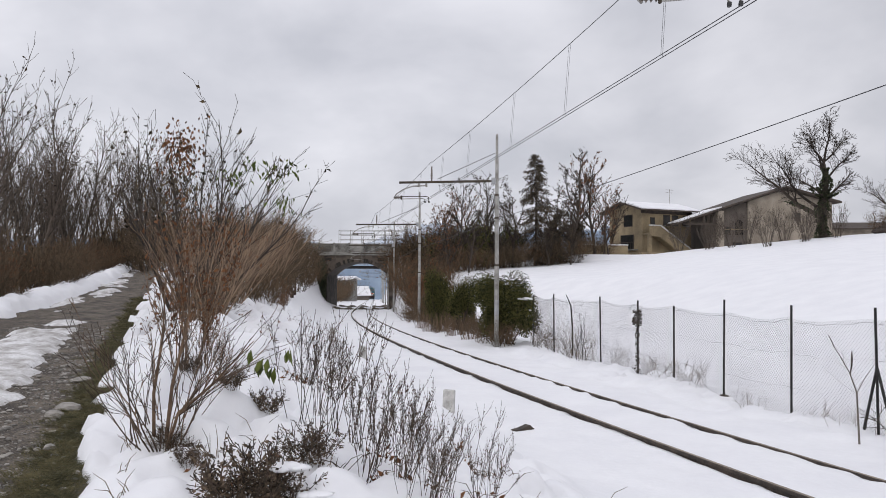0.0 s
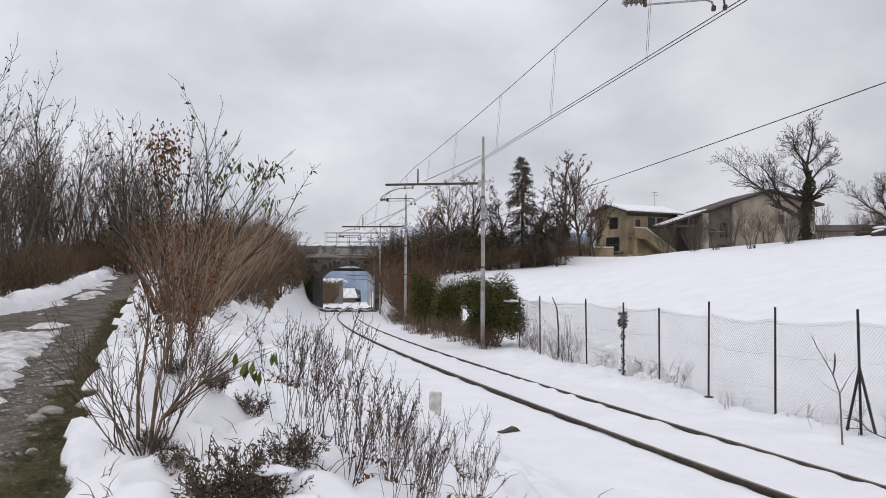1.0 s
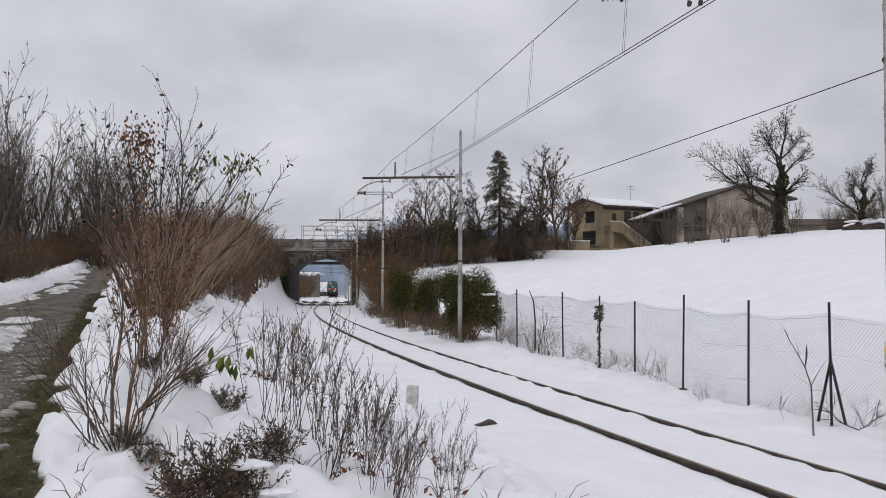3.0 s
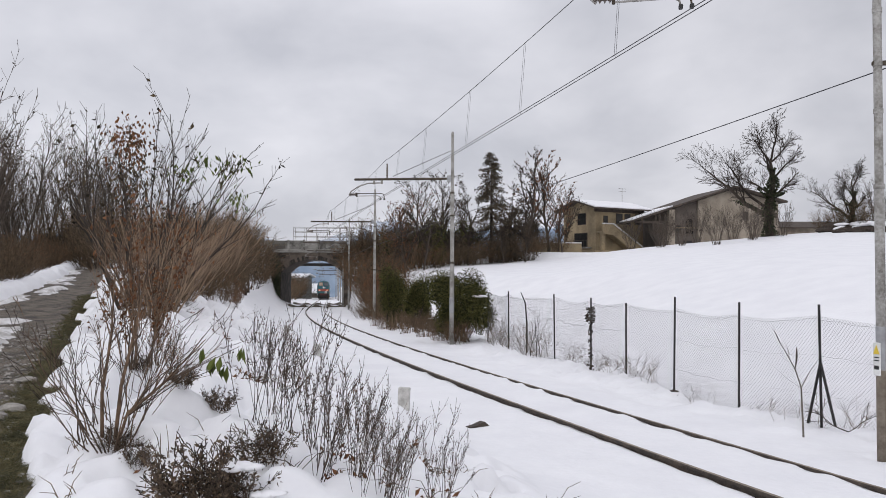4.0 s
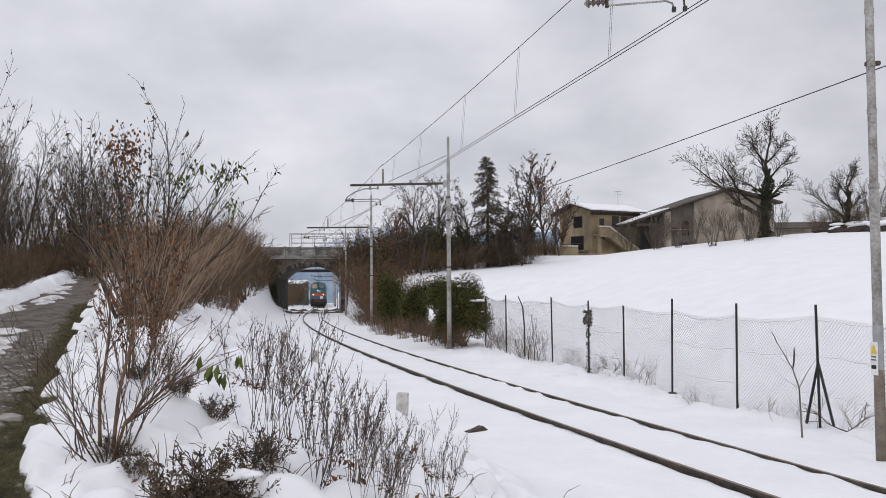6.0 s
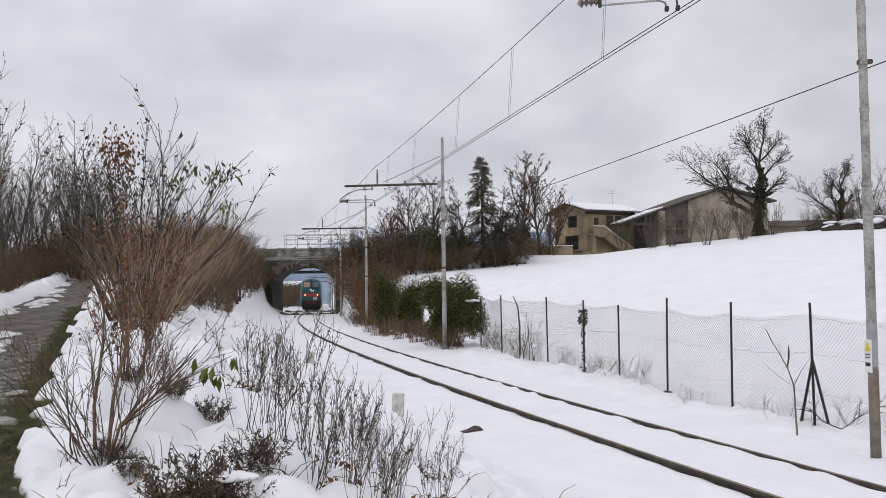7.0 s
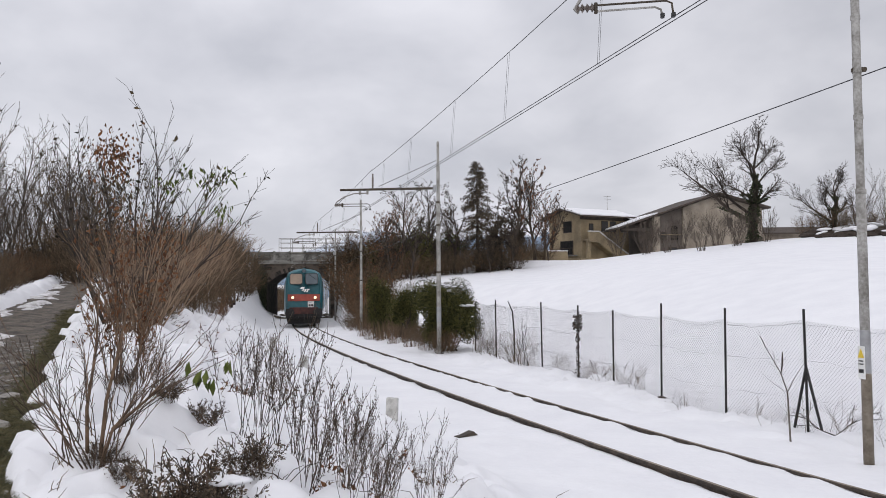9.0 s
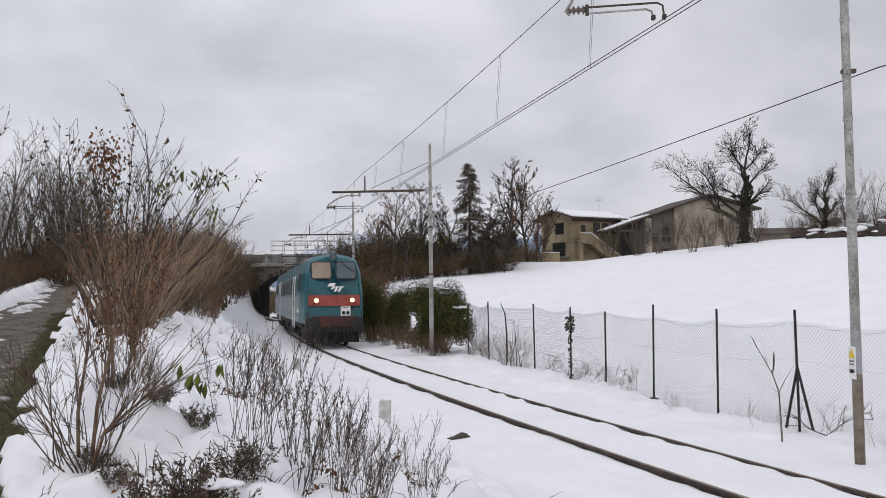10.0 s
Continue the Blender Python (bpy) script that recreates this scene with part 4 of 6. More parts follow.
        part("bogie_frame", frame_g, UNDER, car)
        for q in (-1.25, 1.25):
            add_wheelset(car, c + q)
    part("equipment_box", Geo().box(-1.15, 1.15, 8.5, 12.0, 0.4, 0.99, 0.04), UNDER, car)
    part("equipment_box", Geo().box(-1.15, 1.15, 13.5, 16.5, 0.45, 0.99, 0.04), UNDER, car)
    part("underframe", Geo().box(-1.28, 1.28, 1.0, length - 0.4, 0.82, 1.02, 0.02), UNDER, car)
    for y in (4.0, 9.0, 14.0, 19.0):
        part("roof_vent", Geo().box(-0.3, 0.3, y, y + 0.7, z1 - 0.06, z1 + 0.05, 0.03), TEAL_DARK, car)
    if not front:
        part("gangway", Geo().box(-0.55, 0.55, 0.0, 0.3, 1.05, 3.2, 0.05), UNDER, car)
        return tagged(car, "grey and teal passenger coach with dull windows on rusty bogies", "railway coach", "coaches of the train")
    tagged(car, "teal railway control car with red band and lit headlights", "railway coach")

    def panel(name, x0, x1, za, zb, material, proud=0.02, label="", parent=car, r=0.0):
        """A plate that follows the slope of the front."""
        mz = [za, zb]
        ya, yb = face_y(za), face_y(zb)
        c = r
        outline = [(x0 + c, 0), (x1 - c, 0), (x1, c), (x1, 1 - c), (x1 - c, 1), (x0 + c, 1), (x0, 1 - c), (x0, c)] if r else [(x0, 0), (x1, 0), (x1, 1), (x0, 1)]
        pts = []
        for x, q in outline:
            q2 = q if not r else (c / (zb - za) if q == c else 1 - c / (zb - za) if q == 1 - c else q)
            pts.append((x, q2))
        m = len(pts)
        fr = [(x, ya + (yb - ya) * q - proud, za + (zb - za) * q) for x, q in pts]
        bk = [(x, ya + (yb - ya) * q + 0.05, za + (zb - za) * q) for x, q in pts]
        return part(name, Geo().add(fr + bk, [tuple(range(m)), tuple(reversed(range(m, 2 * m)))] + [(i, i + m, (i + 1) % m + m, (i + 1) % m) for i in range(m)]), material, parent, label)
    for x0, x1, glass in ((-0.97, -0.09, BLIND), (0.09, 0.97, CAB_GLASS)):
        fr = panel("windscreen_frame", x0, x1, 2.93, 3.7, BLACK, 0.025, "", car, 0.09)
        panel("windscreen", x0 + 0.045, x1 - 0.045, 2.975, 3.655, glass, 0.032, "pane behind a beige sun blind" if glass is BLIND else "grey reflecting pane", fr, 0.07)
    wip = part("wiper", Geo().tube([(0.3, face_y(3.68) - 0.05, 3.68), (0.86, face_y(3.2) - 0.06, 3.24)], 0.014, 5), BLACK, car)
    panel("red_band", -1.1, 1.1, 1.79, 2.25, TRAIN_RED, 0.015, "faded red band across the front")
    for x in (-0.76, 0.76):
        h = part("headlight", Geo().lathe([(0.15, 0), (0.15, 0.07), (0.125, 0.09), (0.12, 0.05)], 18).turn(pose(x, -0.0, 2.03, 90, 0, 0)), TRAIN_RED, car)
        part("headlight_lens", Geo().lathe([(0.1, 0.05), (0.08, 0.075), (0.03, 0.09)], 16).turn(pose(x, 0.0, 2.03, 90, 0, 0)), HEADLIGHT, h)
        part("tail_light", Geo().lathe([(0.075, 0), (0.075, 0.06), (0.05, 0.07)], 14).turn(pose(x * 1.27, -0.005, 1.9, 90, 0, 0)), TRAIN_RED, car)
    top = part("top_lamp", Geo().lathe([(0.17, -0.12), (0.17, 0.08), (0.14, 0.1), (0.13, 0.07)], 16).turn(pose(0.0, 0.42, 3.9, 90, 0, 0)), TEAL, car)
    part("top_lens", Geo().lathe([(0.128, 0.07), (0.06, 0.085)], 16).turn(pose(0.0, 0.42, 3.9, 90, 0, 0)), CAB_GLASS, top)
    # white operator's mark, as plain slanted bars
    for x, za, zb, wd in ((-0.28, 2.62, 2.76, 0.26), (-0.16, 2.5, 2.62, 0.12), (-0.02, 2.4, 2.58, 0.1), (0.14, 2.4, 2.58, 0.1)):
        ya = face_y(za) - 0.02
        part("front_mark", Geo().add([(x, ya, za), (x + wd, ya, za), (x + wd + 0.1, face_y(zb) - 0.02, zb), (x + 0.1, face_y(zb) - 0.02, zb), (x, ya + 0.04, za), (x + wd, ya + 0.04, za), (x + wd + 0.1, face_y(zb) + 0.02, zb), (x + 0.1, face_y(zb) + 0.02, zb)],
                               [(0, 1, 2, 3), (7, 6, 5, 4), (0, 4, 5, 1), (1, 5, 6, 2), (2, 6, 7, 3), (3, 7, 4, 0)]), TRAIN_WHITE, car)
    part("front_mark", Geo().box(0.04, 0.42, 0.04, 0.09, 2.58, 2.62), TRAIN_WHITE, car)
    sock = part("socket_plate", Geo().box(0.26, 0.68, -0.07, 0.02, 1.3, 1.76, 0.02), TRAIN_WHITE, car, "white plate with two black sockets")
    for x in (0.38, 0.56):
        part("socket", Geo().lathe([(0.075, 0), (0.07, 0.05), (0.03, 0.055)], 12).turn(pose(x, -0.065, 1.5, 90, 0, 0)), BLACK, sock)
    part("label_bar", Geo().box(0.36, 0.58, -0.076, -0.06, 1.69, 1.72), BLACK, sock)
    part("headstock", Geo().box(-1.22, 1.22, -0.12, 0.4, 0.66, 1.28, 0.04), UNDER, car)
    part("headstock", Geo().box(-0.98, 0.98, -0.16, 0.2, 0.9, 1.36, 0.03), TRAIN_RUST, car)
    for x in (-0.875, 0.875):
        bf = part("buffer", Geo().lathe([(0.14, 0), (0.14, 0.22), (0.09, 0.24), (0.09, 0.42), (0.25, 0.46), (0.25, 0.5), (0.12, 0.53)], 20).turn(pose(x, -0.12, 1.04, 90, 0, 0)), UNDER, car)
    part("draw_hook", Geo().tube([(0, -0.15, 0.84), (0, -0.45, 0.84), (0, -0.5, 0.74), (0, -0.42, 0.7)], 0.045, 8), UNDER, car)
    part("screw_coupling", Geo().tube([(0, -0.42, 0.8), (0.03, -0.46, 0.5), (0, -0.3, 0.34), (-0.03, -0.2, 0.5)], 0.03, 6), UNDER, car)
    for x in (-0.55, -0.38, 0.36, 0.52, 0.68):
        part("brake_hose", Geo().tube([(x, -0.14, 0.72), (x, -0.3, 0.66), (x + 0.04, -0.32, 0.42), (x + 0.08, -0.2, 0.32)], 0.025, 6), UNDER, car)
    part("rail_guard", Geo().box(-1.1, 1.1, 0.35, 0.45, 0.22, 0.7, 0.02), UNDER, car)
    for x in (-0.95, 0.95):
        part("step_iron", Geo().tube([(x - 0.15, -0.05, 0.7), (x - 0.15, -0.08, 0.4), (x + 0.15, -0.08, 0.4), (x + 0.15, -0.05, 0.7)], 0.018, 6), UNDER, car)
        part("handrail", Geo().tube([(x * 1.2, -0.03, 1.3), (x * 1.2, -0.09, 1.34), (x * 1.2, -0.09, 1.62), (x * 1.2, -0.03, 1.66)], 0.016, 6), UNDER, car)
    return car


CARS = [build_car(True), build_car(False), build_car(False), build_car(False)]


# ---- plants ----
def grow(g, p, d, length, r, level, opt, rng, tips):
    n = opt.get("segs", (6, 4, 3, 2))[min(level, 3)]
    pts, radii, dirs = [p.copy()], [r], [d.copy()]
    for i in range(n):
        d = (d + Vector((rng.gauss(0, 1), rng.gauss(0, 1), rng.gauss(0, 0.6))) * opt.get("wob", 0.15) + Vector((0, 0, opt.get("up", 0.08)))).normalized()
        p = p + d * (length / n)
        pts.append(p.copy())
        dirs.append(d.copy())
        radii.append(max(r * (1 - 0.8 * (i + 1) / n), opt.get("rmin", 0.004)))
    g.tube(pts, radii, 5 if r > 0.03 else 3, False)
    if level >= opt["levels"]:
        tips.append((p, d))
        return
    kids = opt["kids"][min(level, len(opt["kids"]) - 1)]
    bare = opt.get("bare", (0.35, 0.15, 0.1))
    lo = bare[min(level, len(bare) - 1)]
    for k in range(kids):
        w = lo + (1 - lo) * (k + rng.random()) / kids
        f = min(w * n, n - 0.01)
        i = int(f)
        q = pts[i].lerp(pts[i + 1], f - i)
        side = Vector((rng.gauss(0, 1), rng.gauss(0, 1), rng.gauss(0, 0.4)))
        side = (side - dirs[i] * side.dot(dirs[i])).normalized()
        sp = opt.get("spread", 0.9) * rng.uniform(0.6, 1.3)
        nd = (dirs[i] + side * sp).normalized()
        grow(g, q, nd, length * opt.get("ratio", 0.5) * rng.uniform(0.6, 1.25) * (1.15 - 0.5 * w), max(radii[i] * opt.get("thin", 0.62), opt.get("rmin", 0.004)), level + 1, opt, rng, tips)
    tips.append((p, d))


def shrub(name, seed, stems, height, opt, bark, label, category, leaf=None, leaf_n=0, leaf_size=0.06, leaf_mat=None, base=0.3, lean=0.35, droop=False, group="", leaf_low=0.0, thick=0.012, split=False):
    """Many stems from one stool; returned as an empty at its base with stems and leaves."""
    rng = random.Random(seed)
    ob = tagged(new(name), label, category, group)
    g, tips = Geo(), []
    for s in range(stems):
        a = 2 * math.pi * ((s * 0.381966 + 0.1 * rng.random()) % 1.0)
        rr = base * math.sqrt(rng.random())
        d = Vector((math.cos(a) * lean * rng.uniform(0.2, 1.3), math.sin(a) * lean * rng.uniform(0.2, 1.3), 1)).normalized()
        grow(g, Vector((rr * math.cos(a), rr * math.sin(a), -0.1)), d, height * rng.uniform(0.6, 1.05), thick * rng.uniform(0.7, 1.4), 0, opt, rng, tips)
        if split:
            part("stem", g, bark, ob)
            g = Geo()
    if g.v:
        part("branchwork", g, bark, ob)
    if leaf_n:
        lg = Geo()
        low = [t for t in tips if t[0].z > leaf_low * height]
        for k in range(leaf_n):
            p, d = rng.choice(low)
            q = p - d * rng.uniform(0, 0.25)
            dd = Vector((rng.gauss(0, 1), rng.gauss(0, 1), rng.gauss(-0.8 if droop else 0, 0.6)))
            lg.leaf(q, dd, leaf_size * rng.uniform(0.6, 1.3), rng)
        part("foliage", lg, leaf_mat, ob)
    return ob


def place(ob, x, y, turn=0, scale=1.0, dz=0.0):
    ob.matrix_basis = pose(x, y, gz(x, y) + dz, 0, 0, turn) @ Matrix.Diagonal((scale, scale, scale, 1))
    return ob


def again(ob, x, y, turn=0, scale=1.0, dz=0.0):
    c = copy_thing(ob, pose(x, y, gz(x, y) + dz, 0, 0, turn))
    c.scale = (scale, scale, scale)
    return c


THIN = dict(levels=2, kids=(9, 4), spread=0.55, wob=0.10, up=0.10, ratio=0.42, bare=(0.3, 0.2), segs=(7, 3, 2, 2), rmin=0.0035)
BUSHY = dict(levels=2, kids=(9, 5), spread=0.8, wob=0.16, up=0.06, ratio=0.42, bare=(0.15, 0.1), segs=(5, 3, 2, 2), rmin=0.004)
WAND = dict(levels=1, kids=(4,), spread=0.35, wob=0.07, up=0.0, ratio=0.35, bare=(0.4,), segs=(7, 3, 2, 2), rmin=0.004)
TREE = dict(levels=3, kids=(11, 7, 5), spread=0.75, wob=0.13, up=0.07, ratio=0.46, bare=(0.22, 0.15, 0.1), segs=(8, 5, 3, 2), rmin=0.006)


def hang_leaves(lg, c, n, spread, size, rng, wide=0.42):
    for k in range(n):
        q = Vector(c) + Vector((rng.gauss(0, spread[0]), rng.gauss(0, spread[0]), rng.gauss(0, spread[1])))
        lg.leaf(q, (rng.gauss(0, 0.4), rng.gauss(0, 0.4), -1), size * rng.uniform(0.65, 1.25), rng, wide)


def near_shrub():
    """A many-stemmed stool: two stout red-brown stems, thin dark ones fanning out, one bough with hanging leaves."""
    ob = tagged(new("bare_shrub"), "bare shrub of thin dark stems fanning from the snow", "shrub")
    rng = random.Random(11)
    opt = dict(levels=2, kids=(5, 2), spread=0.55, wob=0.11, up=0.035, ratio=0.4, bare=(0.3, 0.3), segs=(7, 4, 2, 2), rmin=0.0022)
    for s in range(25):
        a = 2 * math.pi * ((s * 0.381966) % 1.0)
        lean = (0.25, 0.5, 0.85, 1.15)[s % 4] * rng.uniform(0.8, 1.15)
        g = Geo()
        p = Vector((0.2 * math.cos(a) * rng.uniform(0.4, 1.2) - 0.02, 0.17 * math.sin(a), -0.08))
        grow(g, p, Vector((math.cos(a) * lean, math.sin(a) * lean, 1)).normalized(), rng.uniform(0.75, 1.2), rng.uniform(0.005, 0.009), 0, opt, rng, [])
        part("stem", g, WEED if s % 3 else TWIG_RED, ob)
    for pts, r in ((((-0.06, 0, -0.1), (-0.07, 0, 0.35), (-0.04, 0.1, 0.8), (-0.06, 0.2, 1.3)), 0.016), (((0.03, 0, -0.1), (0.06, 0.05, 0.4), (0.13, 0.15, 0.85), (0.2, 0.3, 1.5)), 0.017), (((0.05, -0.03, -0.1), (0.14, -0.03, 0.2), (0.4, -0.05, 0.42), (0.75, -0.1, 0.78)), 0.014)):
        g = Geo()
        pts = [Vector(q) for q in pts]
        g.tube(pts, [r, r * 0.85, r * 0.6, r * 0.25], 7, False)
        for k in range(9):
            w = rng.uniform(0.9, 2.9)
            q = pts[int(w)].lerp(pts[int(w) + 1], w - int(w))
            d = (pts[int(w) + 1] - pts[int(w)]).normalized() + Vector((rng.gauss(0, 0.35), rng.gauss(0, 0.35), 0.1))
            grow(g, q, d.normalized(), rng.uniform(0.4, 0.7), 0.006, 1, opt, rng, [])
        part("stout_stem", g, TWIG_RED, ob, "stout red-brown stem")
    gg, lv = Geo(), Geo()
    for tip in ((0.72, -0.1, 0.72), (0.84, -0.12, 0.66), (1.0, -0.05, 0.72), (0.9, -0.1, 0.58), (0.78, 0.0, 0.62)):
        tip = Vector(tip)
        gg.tube([Vector((0.1, 0, 0.15)), tip * 0.55 + Vector((0, 0, 0.1)), tip], [0.007, 0.005, 0.003], 4, False)
        for k in range(3):
            lv.leaf(tip + Vector((rng.gauss(0, 0.02), rng.gauss(0, 0.02), -0.01)), (rng.gauss(0, 0.15), rng.gauss(0, 0.15), -1), rng.uniform(0.1, 0.15), rng, 0.42)
    part("side_bough", gg, WEED, ob)
    part("hanging_foliage", lv, LEAF_GREEN, ob, "hanging yellow-green leaves")
    return ob


def tall_shrub():
    """The tall shrub behind the willows: a fan of slender dark stems with tufts of old leaves."""
    ob = shrub("tall_bare_shrub", 14, 15, 4.4, dict(THIN, kids=(9, 4), spread=0.5, ratio=0.36, rmin=0.0042, wob=0.085, up=0.03, bare=(0.32, 0.2)), BARK_DARK, "tall bare shrub with slender dark stems and few old leaves", "shrub", leaf_n=230, leaf_size=0.11, leaf_mat=LEAF_MIX, base=0.35, lean=0.5, droop=True, leaf_low=0.45, thick=0.031, split=True)
    rng = random.Random(4)
    dead, mixed, green = Geo(), Geo(), Geo()
    hang_leaves(dead, (-0.25, -0.2, 3.45), 330, (0.2, 0.3), 0.09, rng, 0.6)
    hang_leaves(mixed, (-0.15, -0.2, 2.55), 300, (0.2, 0.42), 0.09, rng, 0.5)
    hang_leaves(mixed, (-1.1, 0.0, 2.7), 190, (0.34, 0.4), 0.09, rng)
    hang_leaves(dead, (0.55, -0.2, 1.75), 240, (0.35, 0.25), 0.09, rng, 0.6)
    twigs = Geo()
    for c, n in (((1.65, -0.2, 3.0), 34), ((1.85, -0.2, 2.4), 30), ((0.8, -0.2, 2.95), 34), ((1.2, 0.0, 3.2), 16), ((2.0, -0.3, 3.05), 14)):
        hang_leaves(green, c, n, (0.15, 0.1), 0.13, rng)
        c = Vector(c)
        twigs.tube([Vector((0.25, 0, 0.9)), c * 0.62 + Vector((0, 0, 0.35)), c + Vector((0, 0, 0.12))], [0.014, 0.01, 0.004], 4, False)
        for k in range(5):
            twigs.tube([c * 0.85 + Vector((0, 0, 0.3)), c + Vector((rng.gauss(0, 0.2), rng.gauss(0, 0.2), rng.gauss(0.1, 0.12)))], [0.006, 0.003], 3, False)
    part("withered_foliage", dead, LEAF_DEAD, ob, "red-brown withered leaves")
    part("old_foliage", mixed, LEAF_MIX, ob, "brown-green old leaves")
    part("side_bough", twigs, BARK_DARK, ob)
    part("green_foliage", green, LEAF_GREEN, ob, "hanging yellow-green leaves")
    return ob


near_shrub().matrix_basis = pose(-2.25, 6.45, gz(-2.25, 6.45), 0, 0, 0)
place(tall_shrub(), -5.0, 16.0, 0, 1.0)
withered = shrub("withered_shrub", 15, 11, 2.3, dict(THIN, kids=(10, 4), spread=0.4, ratio=0.33), TWIG_RED, "slender shrub hung with withered red-brown leaves on the snowy bank", "shrub", leaf_n=520, leaf_size=0.085, leaf_mat=LEAF_DEAD, base=0.16, lean=0.17, droop=True, group="withered shrubs", thick=0.016, leaf_low=0.1)
place(withered, -2.75, 8.5, 0, 0.72)
for x, y, tr, sc in ((-2.75, 9.3, 90, 0.3), (-2.45, 8.9, 200, 0.22), (-4.42, 22.0, 140, 0.3), (-4.15, 20.8, 70, 0.22), (-5.3, 26.5, 30, 0.45)):
    again(withered, x, y, tr, sc)
tan = shrub("willow_bush", 21, 50, 2.7, dict(WAND, rmin=0.005), TWIG_TAN, "dense bush of thin tan arching stems on the snowy bank", "bush", leaf_n=90, leaf_size=0.07, leaf_mat=LEAF_DEAD, base=0.45, lean=0.6, group="tan bushes on the bank", thick=0.019)
place(tan, -4.15, 13.9, 0, 0.72)
for x, y, tr, sc in ((-5.1, 18.2, 80, 0.9), (-5.8, 20.9, 150, 0.9), (-6.0, 23.5, 220, 0.95), (-7.2, 28.0, 20, 1.1), (-5.6, 20.2, 130, 0.85), (-6.9, 31.0, 60, 1.1)):
    again(tan, x, y, tr, sc)

hazel = shrub("hazel_bush", 23, 16, 3.0, dict(THIN, kids=(7, 4), spread=0.5, ratio=0.36, rmin=0.007, wob=0.12), BARK, "bare grey-brown multi-stemmed bush on the snowy crest", "bush", base=0.35, lean=0.34, group="bushes by the barn", thick=0.02)
place(hazel, 26.8, 74.0)
# bare shrubs and thin trees behind the lane
robinia = [shrub("thin_tree", 31 + k, 5, 7.2, dict(THIN, kids=(13, 5), levels=2, spread=0.6, ratio=0.36, rmin=0.0065, wob=0.1), BARK, "thin bare tree with dark twigs in a thicket by the lane", "tree", leaf_n=230, leaf_size=0.12, leaf_mat=LEAF_DARK, base=0.6, lean=0.2, group="trees of the thicket", leaf_low=0.35, thick=0.045) for k in range(3)]
bramble = [shrub("bramble_bush", 41 + k, 46, 2.2, dict(BUSHY, kids=(8, 4)), TWIG_BROWN, "tangled brown bramble bush without leaves beside the snow", "bush", leaf_n=800, leaf_size=0.08, leaf_mat=(LEAF_DEAD, LEAF_MIX, LEAF_LOW)[k], base=0.8, lean=0.7, group="bramble thicket", thick=0.011) for k in range(3)]
rng = random.Random(77)
for k, ob in enumerate(robinia):
    y = (24.0, 29.0, 35.0)[k]
    place(ob, float(path_x(y)) - 4.6, y, 60 * k, 1.12)
for k in range(11):
    y = rng.uniform(42, 82)
    x = float(path_x(y)) - rng.uniform(3.8, 8.0)
    again(robinia[k % 3], x, y, rng.uniform(0, 360), rng.uniform(1.0, 1.35))
for k in range(15):
    y = 22 + 55 * rng.random() ** 1.2
    x = float(path_x(y)) - rng.uniform(3.4, 9.5)
    again(robinia[k % 3], x, y, rng.uniform(0, 360), rng.uniform(0.9, 1.25))
for k, ob in enumerate(bramble):
    y = (22.0, 25.0, 28.0)[k]
    place(ob, float(path_x(y)) - 4.0, y, 60 * k)
for k in range(50):
    y = 17 + 62 * rng.random() ** 1.2
    x = float(path_x(y) + lane_left(y)) - rng.uniform(1.8, 6.8)
    again(bramble[k % 3], x, y, rng.uniform(0, 360), rng.uniform(0.6, 1.05))
for k in range(40):
    y = 9 + 46 * rng.random() ** 1.1
    x = float(path_x(y) + lane_left(y)) - rng.uniform(0.95, 1.7)
    again(bramble[k % 3], x, y, rng.uniform(0, 360), rng.uniform(0.4, 0.7))
for x, y, sc in ((-4.35, 14.6, 0.4), (-4.9, 17.0, 0.45), (-5.0, 21.5, 0.5), (-5.3, 24.0, 0.5), (-5.8, 27.5, 0.6)):
    again(bramble[int(y * 10) % 3], x, y, y * 97 % 360, sc)
# a stand of thin trees where the lane turns out of sight
for k, (x, y, sc) in enumerate(((-20.6, 50, 1.2), (-19.4, 51, 1.05), (-21.4, 56, 1.3), (-19.6, 57, 1.15), (-19.8, 63, 1.3), (-22.6, 60, 1.35), (-16.4, 44, 0.8), (-17.4, 48, 0.9))):
    again(robinia[k % 3], x, y, 83 * k, sc)
    again(bramble[(k + 1) % 3], x + 0.6, y - 1.0, 59 * k, 1.3 + 0.2 * (k % 3))
# right of the lane and up to the bridge
for x, y, sc in ((-9.2, 33, 1.2), (-8.2, 36, 1.1), (-10.2, 39, 1.45), (-8.6, 42, 1.3), (-9.2, 47, 1.5), (-10.8, 50, 1.8), (-9.4, 53, 1.5), (-10.6, 58, 1.8), (-12.3, 63, 1.7), (-12.6, 67, 1.5), (-13.6, 70, 1.9), (-14.6, 76, 1.7), (-15.4, 80, 1.6), (-16.5, 72, 2.0), (-17.5, 78, 2.0), (-13, 45, 1.6), (-12.5, 55, 1.9), (-15, 64, 2.1), (-12.4, 79, 1.3), (-13.4, 81, 1.5), (-12.0, 75, 1.1), (-12.8, 72, 1.2), (-11.4, 69, 0.9), (-14.6, 82, 1.7)):
    again(bramble[int(y) % 3], x - 0.8, y, y * 37 % 360, sc * 0.88)


